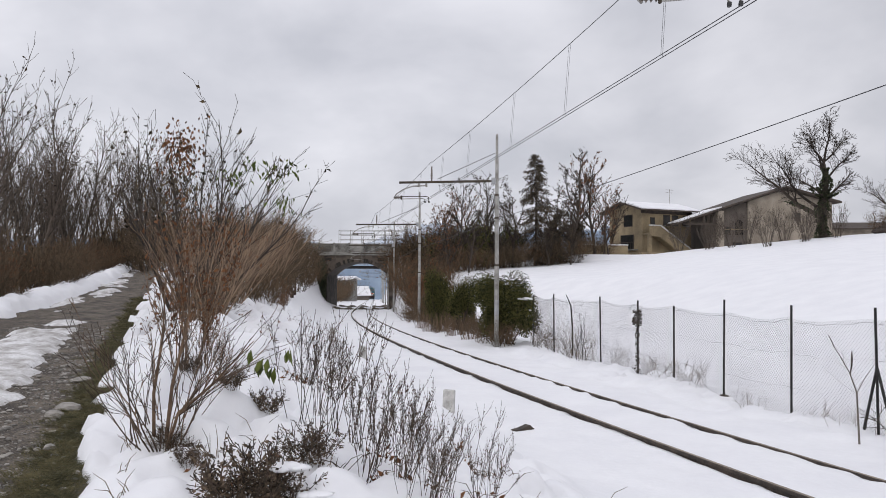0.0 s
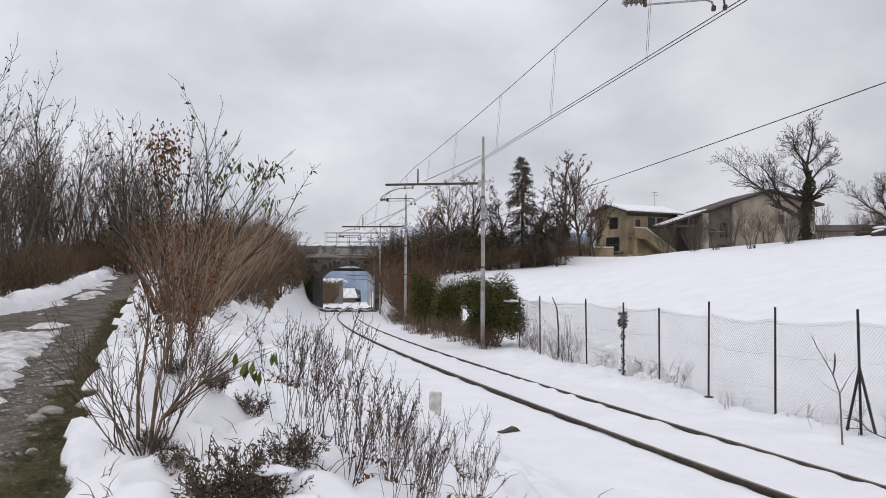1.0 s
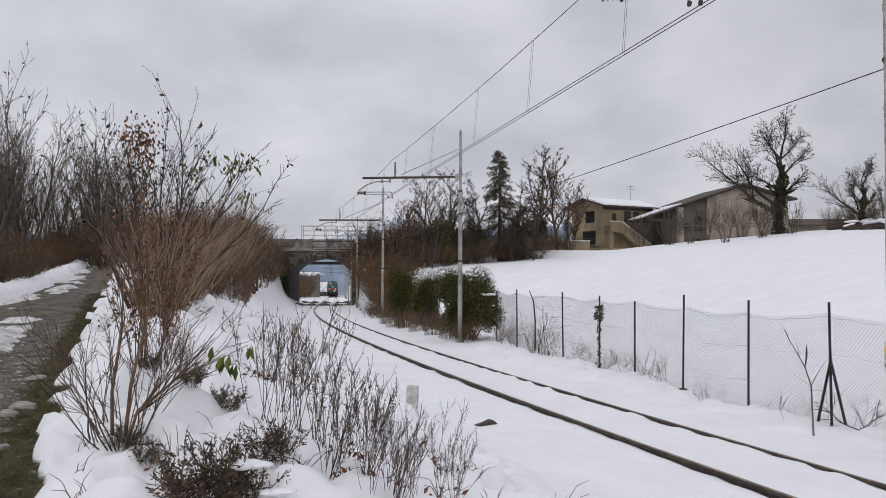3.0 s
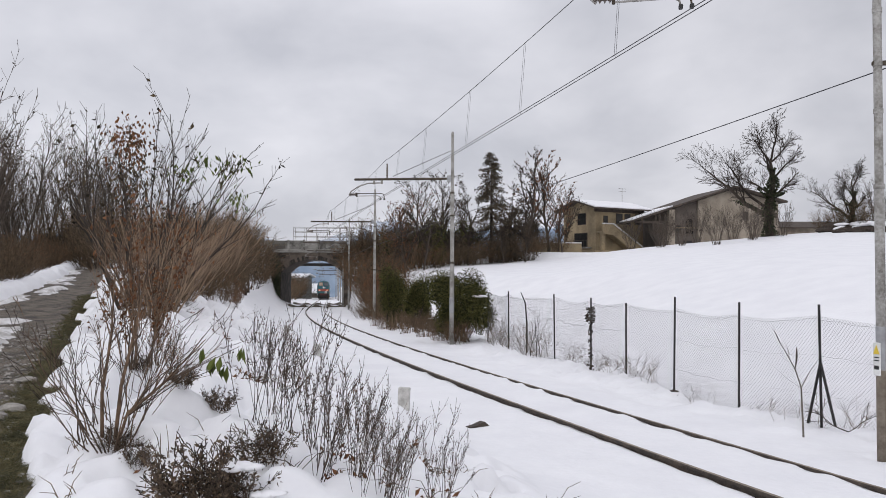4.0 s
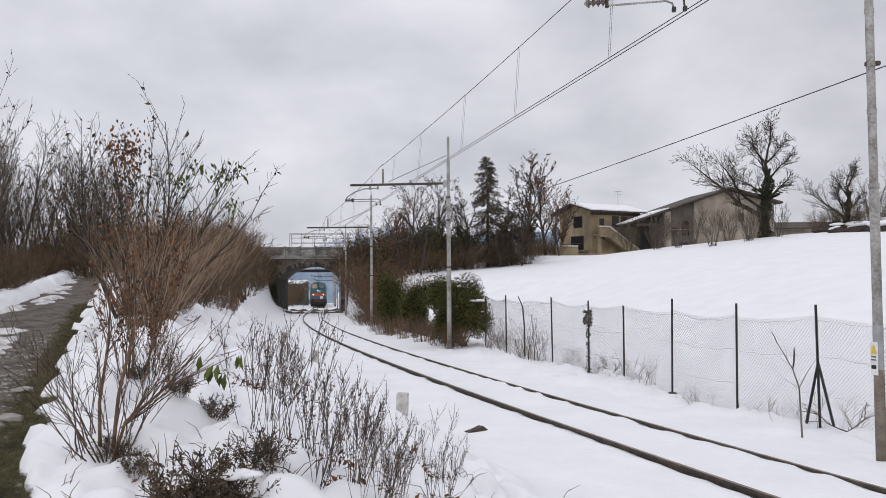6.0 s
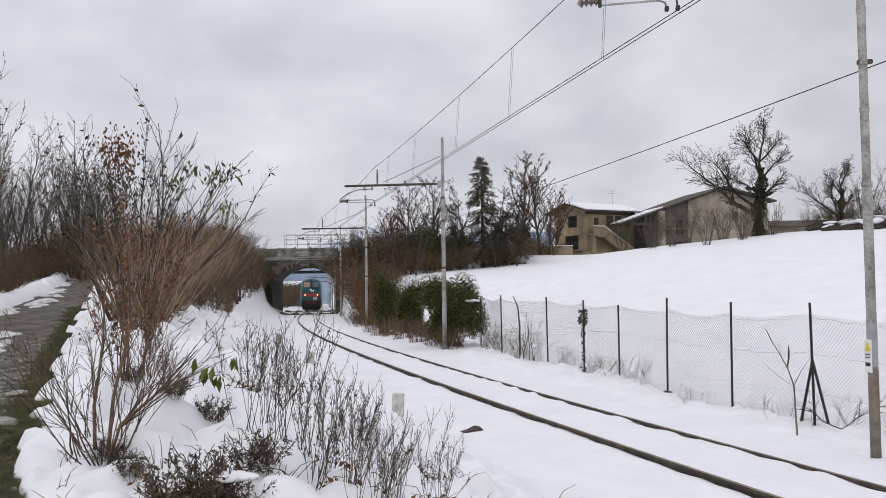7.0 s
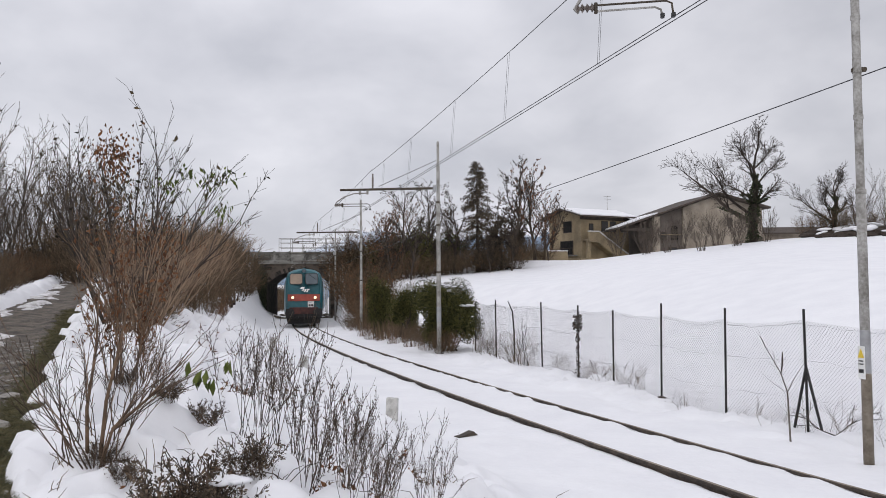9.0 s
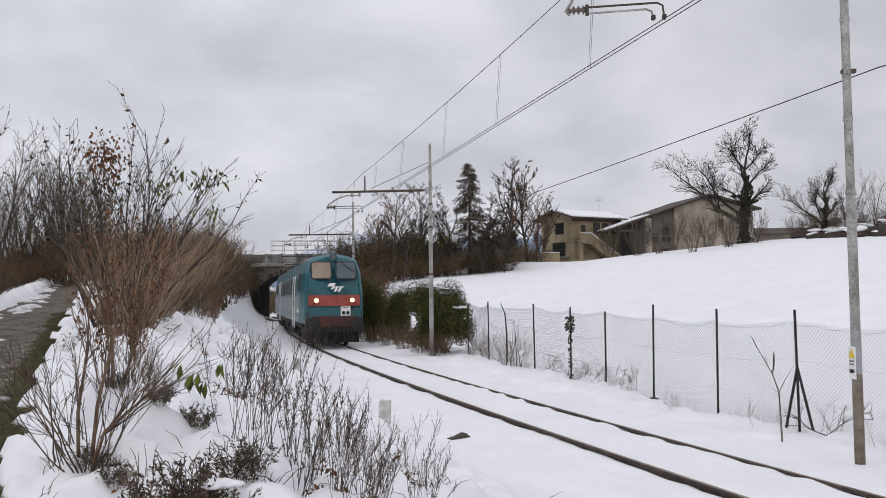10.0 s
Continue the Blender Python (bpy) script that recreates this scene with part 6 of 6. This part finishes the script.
def build_barn():
    b0 = 6.0
    h = thing("old_barn", (27.4, 92.0, b0), "long old grey-brown barn with sloping roof edged in snow", "barn", turn=4)
    # front outline: low eave, ridge, high eave
    part("wall", Geo().prism([(4.2, -1.5), (4.2, 4.2), (8.1, 5.52), (8.1, -1.5)], 0.3, 10), DARK_WALL, h, "dark brick part of the barn front")
    part("wall", Geo().prism([(8.1, -1.5), (8.1, 5.52), (12.4, 6.95), (18.2, 5.5), (18.2, -1.5)], 0.0, 10), PLASTER_GREY, h, "pale weathered plaster part of the barn front")
    part("pillar", Geo().box(4.2, 4.9, -0.7, 0.0, -1.5, 4.35, 0.02), PLASTER_GREY, h)
    for (xa, za), (xb, zb) in (((-0.6, 2.95), (12.4, 7.3)), ((12.4, 7.3), (18.9, 5.6))):
        r = Geo()
        slab(r, (xa, -0.9, za), (xb, -0.9, zb), (xb, 10.5, zb), (xa, 10.5, za), 0.22)
        part("roof", r, EAVES, h)
    r = Geo()
    slab(r, (-0.5, -0.8, 3.12), (4.6, -0.8, 4.83), (4.6, 10.4, 4.83), (-0.5, 10.4, 3.12), 0.14)
    part("roof_snow", r, SNOW, h)
    part("beam", Geo().box(0.2, 4.3, -0.4, 0.0, 2.7, 2.95), EAVES, h)
    arch_pts = [(-0.45, 0), (0.45, 0), (0.45, 1.3)] + [(0.45 * math.cos(a), 1.3 + 0.45 * math.sin(a)) for a in (0.5, 1.0, 1.57, 2.1, 2.6)] + [(-0.45, 1.3)]
    part("arched_window", Geo().prism([(7.1 + a, 1.6 + c) for a, c in arch_pts], 0.22, 0.4), DARK, h)
    for x, z, w, hh in ((5.7, 1.7, 0.6, 0.8), (6.9, 0.1, 1.1, 0.6), (14.0, 3.4, 0.6, 0.8)):
        window_unit(h, x, z, w, hh, 0.3 if x < 8 else 0.0)
    part("timber_rail", Geo().box(4.9, 8.0, 0.1, 0.2, 2.2, 2.32), PLASTER_TAN, h)
    low = thing("long_shed", (46.5, 97, 5.7), "long low beige shed behind the old trees", "shed", turn=-6)
    part("wall", Geo().box(0, 9, 0, 5, -1, 2.9), PLASTER_GREY, low)
    r = Geo()
    slab(r, (-0.5, -0.6, 3.0), (9.5, -0.6, 3.0), (9.5, 2.5, 3.9), (-0.5, 2.5, 3.9), 0.16)
    slab(r, (-0.5, 2.5, 3.9), (9.5, 2.5, 3.9), (9.5, 5.6, 3.0), (-0.5, 5.6, 3.0), 0.16)
    part("roof", r, EAVES, low)
    far = thing("far_house", (-31.8, 190, -4.1), "pale house with snowy roof far beyond the bridge", "house", turn=-10)
    part("wall", Geo().box(0, 9.5, 0, 8, -3.5, 6.2), CONCRETE, far)
    r = Geo()
    slab(r, (-0.8, -0.8, 6.2), (10.3, -0.8, 6.2), (10.3, 4, 6.9), (-0.8, 4, 6.9), 0.3)
    slab(r, (-0.8, 4, 6.9), (10.3, 4, 6.9), (10.3, 8.8, 6.2), (-0.8, 8.8, 6.2), 0.3)
    part("roof", r, SNOW, far)
    for x in (1.2, 3.6, 6.0, 8.2):
        window_unit(far, x, 3.4, 0.9, 1.1, 0.0)
    shed = thing("snowy_shed", (-26.2, 240, -4.7), "small shed with a steep snow-covered roof by the line", "shed", turn=20)
    part("wall", Geo().box(0, 4.2, 0, 6, 0, 2.2), DARK_WALL, shed)
    r = Geo()
    slab(r, (-0.5, -0.5, 2.0), (4.7, -0.5, 2.0), (4.7, 3, 4.6), (-0.5, 3, 4.6), 0.3)
    slab(r, (-0.5, 3, 4.6), (4.7, 3, 4.6), (4.7, 6.5, 2.0), (-0.5, 6.5, 2.0), 0.3)
    part("roof", r, SNOW, shed)


build_barn()
for x, y, s in ((-25.2, 183, 2.7), (-22.8, 178, 2.6), (-26.5, 178, 2.4), (-23.5, 170, 2.4), (-28.5, 215, 2.6), (-33, 225, 2.6), (-14, 230, 2.4), (-11, 215, 2.4), (-9, 240, 2.6), (-30, 275, 2.8), (-36, 270, 2.8), (-22.5, 165, 2.0), (-20.0, 150, 1.8), (-18.8, 135, 1.5), (-21.5, 140, 2.2), (-24.5, 175, 2.3), (-17.2, 120, 1.4), (-16.0, 112, 1.2)):
    again(bramble[int(y) % 3], x, y, y * 7 % 360, s)


# ---- far mountains ----
def build_hills():
    # no haze in the air: both ranges carry it in their colour
    for name, dist, pts, material, label in (
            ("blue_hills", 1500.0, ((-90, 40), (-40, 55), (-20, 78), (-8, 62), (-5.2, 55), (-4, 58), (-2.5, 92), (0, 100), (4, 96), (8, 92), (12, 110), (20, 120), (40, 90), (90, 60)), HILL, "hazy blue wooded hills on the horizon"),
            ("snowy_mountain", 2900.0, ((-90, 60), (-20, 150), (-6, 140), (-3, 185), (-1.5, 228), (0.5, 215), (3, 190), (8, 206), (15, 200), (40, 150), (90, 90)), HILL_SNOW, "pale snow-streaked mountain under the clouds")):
        az = np.linspace(-90, 90, 400)
        hh = np.interp(az, [p[0] for p in pts], [p[1] for p in pts]) * (1 + 0.10 * vnoise(az * 0.9, 1.0) + 0.05 * vnoise(az * 3, 2.0))
        g = Geo()
        vs = []
        for a, q in zip(az, hh):
            s, c = math.sin(radians(a)), math.cos(radians(a))
            for k, (dd, w) in enumerate(((0, -2.6), (0.06, 0.35), (0.12, 0.72), (0.17, 1.0), (0.3, 0.3))):
                r = dist * (1 + dd)
                vs.append((r * s, r * c, EYE + q * w * (1 + 0.12 * float(vnoise(a * 2 + k * 7, k)))))
        fs = [(5 * i + k, 5 * i + 5 + k, 5 * i + 6 + k, 5 * i + k + 1) for i in range(len(az) - 1) for k in range(4)]
        g.add(vs, fs)
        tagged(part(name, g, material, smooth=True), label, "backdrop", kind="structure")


build_hills()


# ---- weeds and small things in the foreground ----
def weed_clump(seed, n, height, spread):
    """Upright dead stalks with short side shoots and dry seed heads."""
    rng = random.Random(seed)
    ob = tagged(new("dead_weeds"), "tall dark dead weed stalks with seed heads standing in snow", "weeds", "weeds on the bank")
    g, hd = Geo(), Geo()
    stools = [(spread * math.sqrt(rng.random()), rng.uniform(0, 6.28)) for k in range(max(2, n // 4))]
    for k in range(n):
        r, a = stools[k % len(stools)]
        p = Vector((r * math.cos(a) + rng.gauss(0, 0.025), r * math.sin(a) + rng.gauss(0, 0.025), -0.08))
        d = Vector((rng.gauss(0.16, 0.17), rng.gauss(0, 0.2), 1)).normalized()
        L = height * rng.uniform(0.55, 1.1)
        pts = [p]
        for i in range(5):
            d = (d + Vector((rng.gauss(0, 0.06), rng.gauss(0, 0.06), 0.03))).normalized()
            pts.append(pts[-1] + d * L / 5)
        g.tube(pts, [0.0037, 0.0034, 0.0031, 0.0027, 0.0023, 0.0017], 3, False)
        for j in range(rng.randint(7, 11)):
            w = rng.uniform(0.5, 1.0) * 5
            i = min(int(w), 4)
            q = pts[i].lerp(pts[i + 1], w - i)
            sd = (d + Vector((rng.gauss(0, 0.5), rng.gauss(0, 0.5), 0.2))).normalized()
            l2 = L * rng.uniform(0.08, 0.22)
            g.tube([q, q + sd * l2 * 0.6, q + sd * l2 + Vector((0, 0, l2 * 0.2))], [0.0024, 0.002, 0.0016], 3, False)
            e = q + sd * l2
            for m in range(3):
                hd.leaf(e - sd * rng.uniform(0, l2 * 0.7) + Vector((rng.gauss(0, 0.006),) * 3), sd + Vector((rng.gauss(0, 0.6), rng.gauss(0, 0.6), rng.gauss(0, 0.4))), rng.uniform(0.014, 0.03), rng, 0.42)
        for m in range(5):
            hd.leaf(pts[-1] - d * rng.uniform(0, 0.12), d + Vector((rng.gauss(0, 0.5), rng.gauss(0, 0.5), 0)), rng.uniform(0.015, 0.034), rng, 0.42)
    part("stalkwork", g, WEED, ob)
    part("seed_crown", hd, WEED, ob)
    return ob


weeds = [weed_clump(90 + k, 11, 1.0, 0.28) for k in range(3)]
for k, (x, y, s) in enumerate(((-1.05, 7.0, 1.0), (-0.6, 6.3, 0.88), (-0.2, 5.9, 0.8))):
    place(weeds[k], x, y, 12 * k - 10, s)
for k, (x, y, s) in enumerate(((-0.88, 6.8, 0.95), (-1.2, 7.3, 0.9), (-0.45, 6.1, 0.82), (-0.78, 6.5, 0.92), (-0.32, 5.7, 0.75), (0.0, 5.7, 0.7), (0.16, 5.6, 0.64), (0.3, 5.5, 0.58), (0.05, 5.35, 0.52), (-0.12, 5.5, 0.6))):
    again(weeds[k % 3], x, y, (47 * k) % 70 - 35, s)
dark_shrub = shrub("dark_shrub", 71, 24, 0.62, dict(BUSHY, kids=(6, 3)), WEED, "low dark shrub with withered brown leaves in snow", "shrub", leaf_n=1100, leaf_size=0.05, leaf_mat=LEAF_LOW, base=0.25, lean=0.55, group="low dark shrubs", thick=0.006)
place(dark_shrub, -1.3, 5.3, 0, 0.8)
for x, y, s in ((-1.12, 5.25, 0.6), (-0.95, 5.8, 0.5), (-1.9, 6.0, 0.3), (-1.62, 7.35, 0.4), (-1.9, 7.2, 0.36), (-2.6, 8.3, 0.3), (-2.2, 6.4, 0.34), (-2.05, 6.3, 0.26)):
    again(dark_shrub, x, y, x * 133 % 360, s)
snow_patch(dark_shrub, ((0.4, -0.12, 0.34, 0.15), (0.62, -0.2, 0.16, 0.13)), 6)


def tuft(seed):
    rng = random.Random(seed)
    g = Geo()
    for k in range(34):
        a, r = rng.uniform(0, 6.28), 0.2 * math.sqrt(rng.random())
        p = Vector((r * math.cos(a), r * math.sin(a), -0.03))
        d = Vector((math.cos(a) * 0.6, math.sin(a) * 0.6, rng.uniform(0.5, 1.1))).normalized()
        L = rng.uniform(0.1, 0.26)
        g.tube([p, p + d * L * 0.6, p + d * L + Vector((math.cos(a), math.sin(a), -1)) * L * 0.25], [0.004, 0.003, 0.001], 3, False)
    return mesh_of("grass_tuft", g, GRASS)


TUFTS = [tuft(k) for k in range(3)]
rng = random.Random(9)
grass = Geo()
for k in range(3800):
    y = 4.5 + 20 * rng.random() ** 1.3
    x = float(path_x(y)) + 1.27 + rng.gauss(0.0, 0.14)
    if gz(x, y) > float(path_z(y)) + 0.02:
        continue
    z = float(lane_z(x, y))
    src = TUFTS[k % 3]
    m = pose(x, y, z, 0, 0, rng.uniform(0, 360)) @ Matrix.Scale(rng.uniform(0.25, 0.5), 4)
    grass.add([m @ v.co for v in src.vertices], [tuple(p.vertices) for p in src.polygons])
tagged(part("verge_grass", grass, GRASS), "matted green-brown winter grass along the lane edge", "grass", kind="stuff")


def build_fence_growth():
    """Dry stalks, a leaning stick, ivy and a pale sapling along the fence."""
    rng = random.Random(31)
    for x, y, n, h in ((6.9, 13.6, 10, 0.5), (6.75, 14.3, 16, 0.4), (6.2, 16.3, 12, 0.4), (5.75, 18.3, 26, 0.6), (5.45, 19.8, 22, 0.55), (5.3, 20.6, 20, 0.5), (4.95, 22.3, 26, 0.6), (4.3, 25.0, 40, 1.0), (4.1, 25.8, 40, 1.2), (3.7, 27.8, 40, 0.9), (3.55, 29.2, 40, 0.9), (7.2, 12.2, 10, 0.6)):
        c = tagged(new("dry_weeds"), "sparse dry brown weeds growing through the wire fence", "weeds", "weeds along the fence")
        g = Geo()
        for k in range(n):
            p = Vector((rng.gauss(0, 0.2), rng.gauss(0, 0.3), -0.05))
            d = Vector((rng.gauss(0, 0.4), rng.gauss(0, 0.4), 1)).normalized()
            tips = []
            grow(g, p, d, h * rng.uniform(0.4, 1.2), 0.004, 0, dict(levels=1, kids=(4,), spread=0.8, wob=0.15, up=0.0, ratio=0.4, bare=(0.3,), segs=(4, 2, 2, 2), rmin=0.0022), rng, tips)
        part("stalkwork", g, TWIG_BROWN, c)
        c.location = (x, y, gz(x, y))
    sap = tagged(new("dead_sapling"), "pale bare sapling with broken top in front of the fence", "sapling")
    part("stem", Geo().tube([(0.06, 0, -0.15), (0.04, 0, 0.4), (0.02, 0, 0.92), (-0.1, 0, 1.27), (-0.3, 0, 1.62), (-0.4, 0, 1.78)], [0.019, 0.017, 0.014, 0.01, 0.007, 0.003], 6), PALE_BARK, sap)
    for pts, r in ((((0.02, 0, 0.92), (0.18, 0, 1.2), (0.37, -0.04, 1.5)), 0.009), (((0.02, 0, 0.9), (-0.25, 0, 1.08), (-0.56, 0, 1.36)), 0.006), (((-0.16, 0, 1.36), (-0.26, 0.02, 1.42), (-0.38, 0.02, 1.52)), 0.005), (((-0.2, 0, 1.44), (-0.22, 0.0, 1.6), (-0.26, 0.0, 1.7)), 0.006), (((0.03, 0, 0.5), (-0.12, 0, 0.66), (-0.22, 0.0, 0.8)), 0.005), (((-0.1, 0, 1.27), (-0.2, 0, 1.24), (-0.3, 0, 1.3)), 0.004)):
        part("side_shoot", Geo().tube(pts, [r, r * 0.75, r * 0.35], 5), PALE_BARK, sap)
    part("dead_bud", Geo().tube([(-0.1, 0, 1.25), (-0.07, 0, 1.38), (-0.05, 0.02, 1.5), (-0.05, 0.02, 1.66)], [0.01, 0.014, 0.019, 0.008], 6), BARK_DARK, sap, "dark withered stump of a shoot")
    part("dead_bud", Geo().tube([(-0.38, 0, 1.74), (-0.42, 0, 1.84), (-0.48, 0, 1.96)], [0.009, 0.011, 0.005], 6), BARK_DARK, sap, "dark withered shoot tip")
    place(sap, 5.95, 11.55, 0, 0.8)
    stick = tagged(part("leaning_stick", Geo().tube([(0, 0, -0.1), (0.0, 0, 0.9), (-0.05, 0, 1.6), (-0.2, 0, 1.95)], [0.028, 0.026, 0.022, 0.012], 6), POST), "dark crooked stick leaning beside the fence", "stick")
    place(stick, 4.2, 25.9)
    ivy = tagged(new("ivy_vine"), "dark ivy climbing a fence post", "vine")
    g = Geo()
    for k in range(380):
        z = rng.uniform(1.3, 1.72) if k % 5 < 3 else rng.uniform(0.0, 1.35)
        r = 0.11 if z > 1.3 else 0.03
        if z < 0.25:
            r = 0.16
        a = rng.uniform(0, 6.28)
        g.leaf((r * rng.random() * math.cos(a), r * rng.random() * math.sin(a), z), (math.cos(a), math.sin(a), -0.5), 0.06 * rng.uniform(0.6, 1.3), rng, 0.8)
    part("foliage", g, LEAF_DARK, ivy)
    place(ivy, 5.17, 21.25)
    creeper = tagged(new("dead_creeper"), "tangle of dark wavy dead stems on the wire fence", "creeper")
    for k, (dx, h) in enumerate(((-0.15, 1.5), (0.02, 1.75), (0.12, 1.3), (0.2, 0.95), (-0.3, 1.2))):
        g = Geo()
        grow(g, Vector((dx, -0.05, -0.1)), Vector((0.1 * (-1) ** k, 0, 1)).normalized(), h, 0.017 if k < 3 else 0.011, 0, dict(levels=1, kids=(5,), spread=0.6, wob=0.24, up=0.12, ratio=0.3, bare=(0.3,), segs=(9, 3, 2, 2), rmin=0.0045), rng, [])
        part("stem", g, POST if k < 3 else TWIG_BROWN, creeper)
    place(creeper, 4.3, 24.9)
    for x, y, w in ((5.15, 21.2, 0.16), (5.56, 19.25, 0.11), (5.98, 17.0, 0.09), (4.75, 23.4, 0.1)):
        c = Geo()
        for q in range(4):
            pebble(c, (rng.gauss(0, 0.8) * w, rng.gauss(0, 0.6) * w, 0.1 * w), w * rng.uniform(0.35, 0.7), rng)
        clod = tagged(part("soil_clod", c, EAVES), "dark clod of bare soil at the foot of a fence post", "soil", "clods along the fence")
        clod.location = (x, y, gz(x, y))
    branch = tagged(new("fallen_branch"), "dead branch with twigs lying on snow by the fence", "branch")
    g, tips = Geo(), []
    grow(g, Vector((0, 0, 0.02)), Vector((-0.75, 0.4, 0.45)).normalized(), 1.0, 0.011, 0, dict(levels=1, kids=(9,), spread=0.9, wob=0.3, up=0.0, ratio=0.45, bare=(0.2,), segs=(6, 3, 2, 2), rmin=0.005), random.Random(3), tips)
    grow(g, Vector((0, 0, 0.02)), Vector((0.6, -0.4, 0.6)).normalized(), 0.8, 0.01, 0, dict(levels=1, kids=(8,), spread=0.9, wob=0.3, up=0.0, ratio=0.45, bare=(0.2,), segs=(6, 3, 2, 2), rmin=0.005), random.Random(4), tips)
    part("branchwork", g, BARK_DARK, branch)
    place(branch, 6.95, 12.0)
    lg = Geo()
    lg.prism([(-0.19, -0.1), (0.17, -0.1), (0.2, 0.0), (0.1, 0.075), (-0.08, 0.03), (-0.2, 0.02)], -0.06, 0.06)
    log = tagged(part("wood_block", lg, RAIL_SIDE), "dark broken piece of wood sticking out of snow", "wood block")
    place(log, 1.28, 12.75, 35)


build_fence_growth()


def build_bank_litter():
    """Small dead grass blades and broken stems that poke through the snow of the bank."""
    rng = random.Random(19)
    g = Geo()
    for k in range(150):
        y = 5 + 26 * rng.random() ** 1.5
        x = float(path_x(y)) + 1.7 + rng.random() ** 1.3 * (float(track_x(y)) - 3.4 - float(path_x(y)) - 1.7)
        z = gz(x, y)
        for j in range(rng.choice((1, 2, 4, 9))):
            p = Vector((x + rng.gauss(0, 0.05), y + rng.gauss(0, 0.05), z - 0.03))
            d = Vector((rng.gauss(0, 0.6), rng.gauss(0, 0.6), 1)).normalized()
            L = rng.uniform(0.06, 0.3)
            g.tube([p, p + d * L * 0.6, p + d * L + Vector((d.x, d.y, -0.5)) * L * 0.3], [0.0035, 0.003, 0.0015], 3, False)
    # withered stuff in the hollows between the snow cushions
    lf = Geo()
    n = 0
    while n < 130:
        y = 5.5 + 17 * rng.random() ** 1.2
        x = float(path_x(y)) + 1.75 + rng.random() * (float(track_x(y)) - 4.3 - float(path_x(y)) - 1.75)
        if float(vnoise(x * 2.5 + 3, y * 2.1)) > -0.2:
            continue
        n += 1
        for j in range(22):
            q = Vector((x + rng.gauss(0, 0.1), y + rng.gauss(0, 0.1), 0))
            q.z = gz(q.x, q.y) + rng.uniform(0, 0.06)
            d = Vector((rng.gauss(0, 0.8), rng.gauss(0, 0.8), rng.uniform(0.1, 1))).normalized()
            L = rng.uniform(0.05, 0.2)
            if j % 2:
                g.tube([q - Vector((0, 0, 0.03)), q + d * L * 0.6, q + d * L + Vector((d.x, d.y, -0.6)) * L * 0.4], [0.004, 0.003, 0.0015], 3, False)
            else:
                lf.leaf(q, d, rng.uniform(0.04, 0.085), rng)
    tagged(part("fallen_foliage", lf, LEAF_DEAD), "withered brown leaves in the hollows of the snow", "leaves", kind="stuff")
    tagged(part("dead_grass_litter", g, TWIG_BROWN), "thin dead grass and twigs poking through the snow", "grass", kind="stuff")


build_bank_litter()


# ---- the train's run ----
def front_y(t):
    s = 10.0 - t
    return 34.2 + 21.0 * s + 0.31 * s * s


def motions():
    for i, car in enumerate(CARS):
        rows = []
        for k in range(41):
            t = k * 0.25
            yf = front_y(t) + i * 26.3
            a, b = track_point(yf + 3.4, 0, 0.01), track_point(yf + 22.6, 0, 0.01)
            d = (b - a).normalized()
            o = a - d * 3.4
            rows.append((t, pose(o.x, o.y, o.z, math.degrees(math.asin(d.z)), 0, math.degrees(math.atan2(-d.x, d.y)))))
        walk(car, rows)


motions()
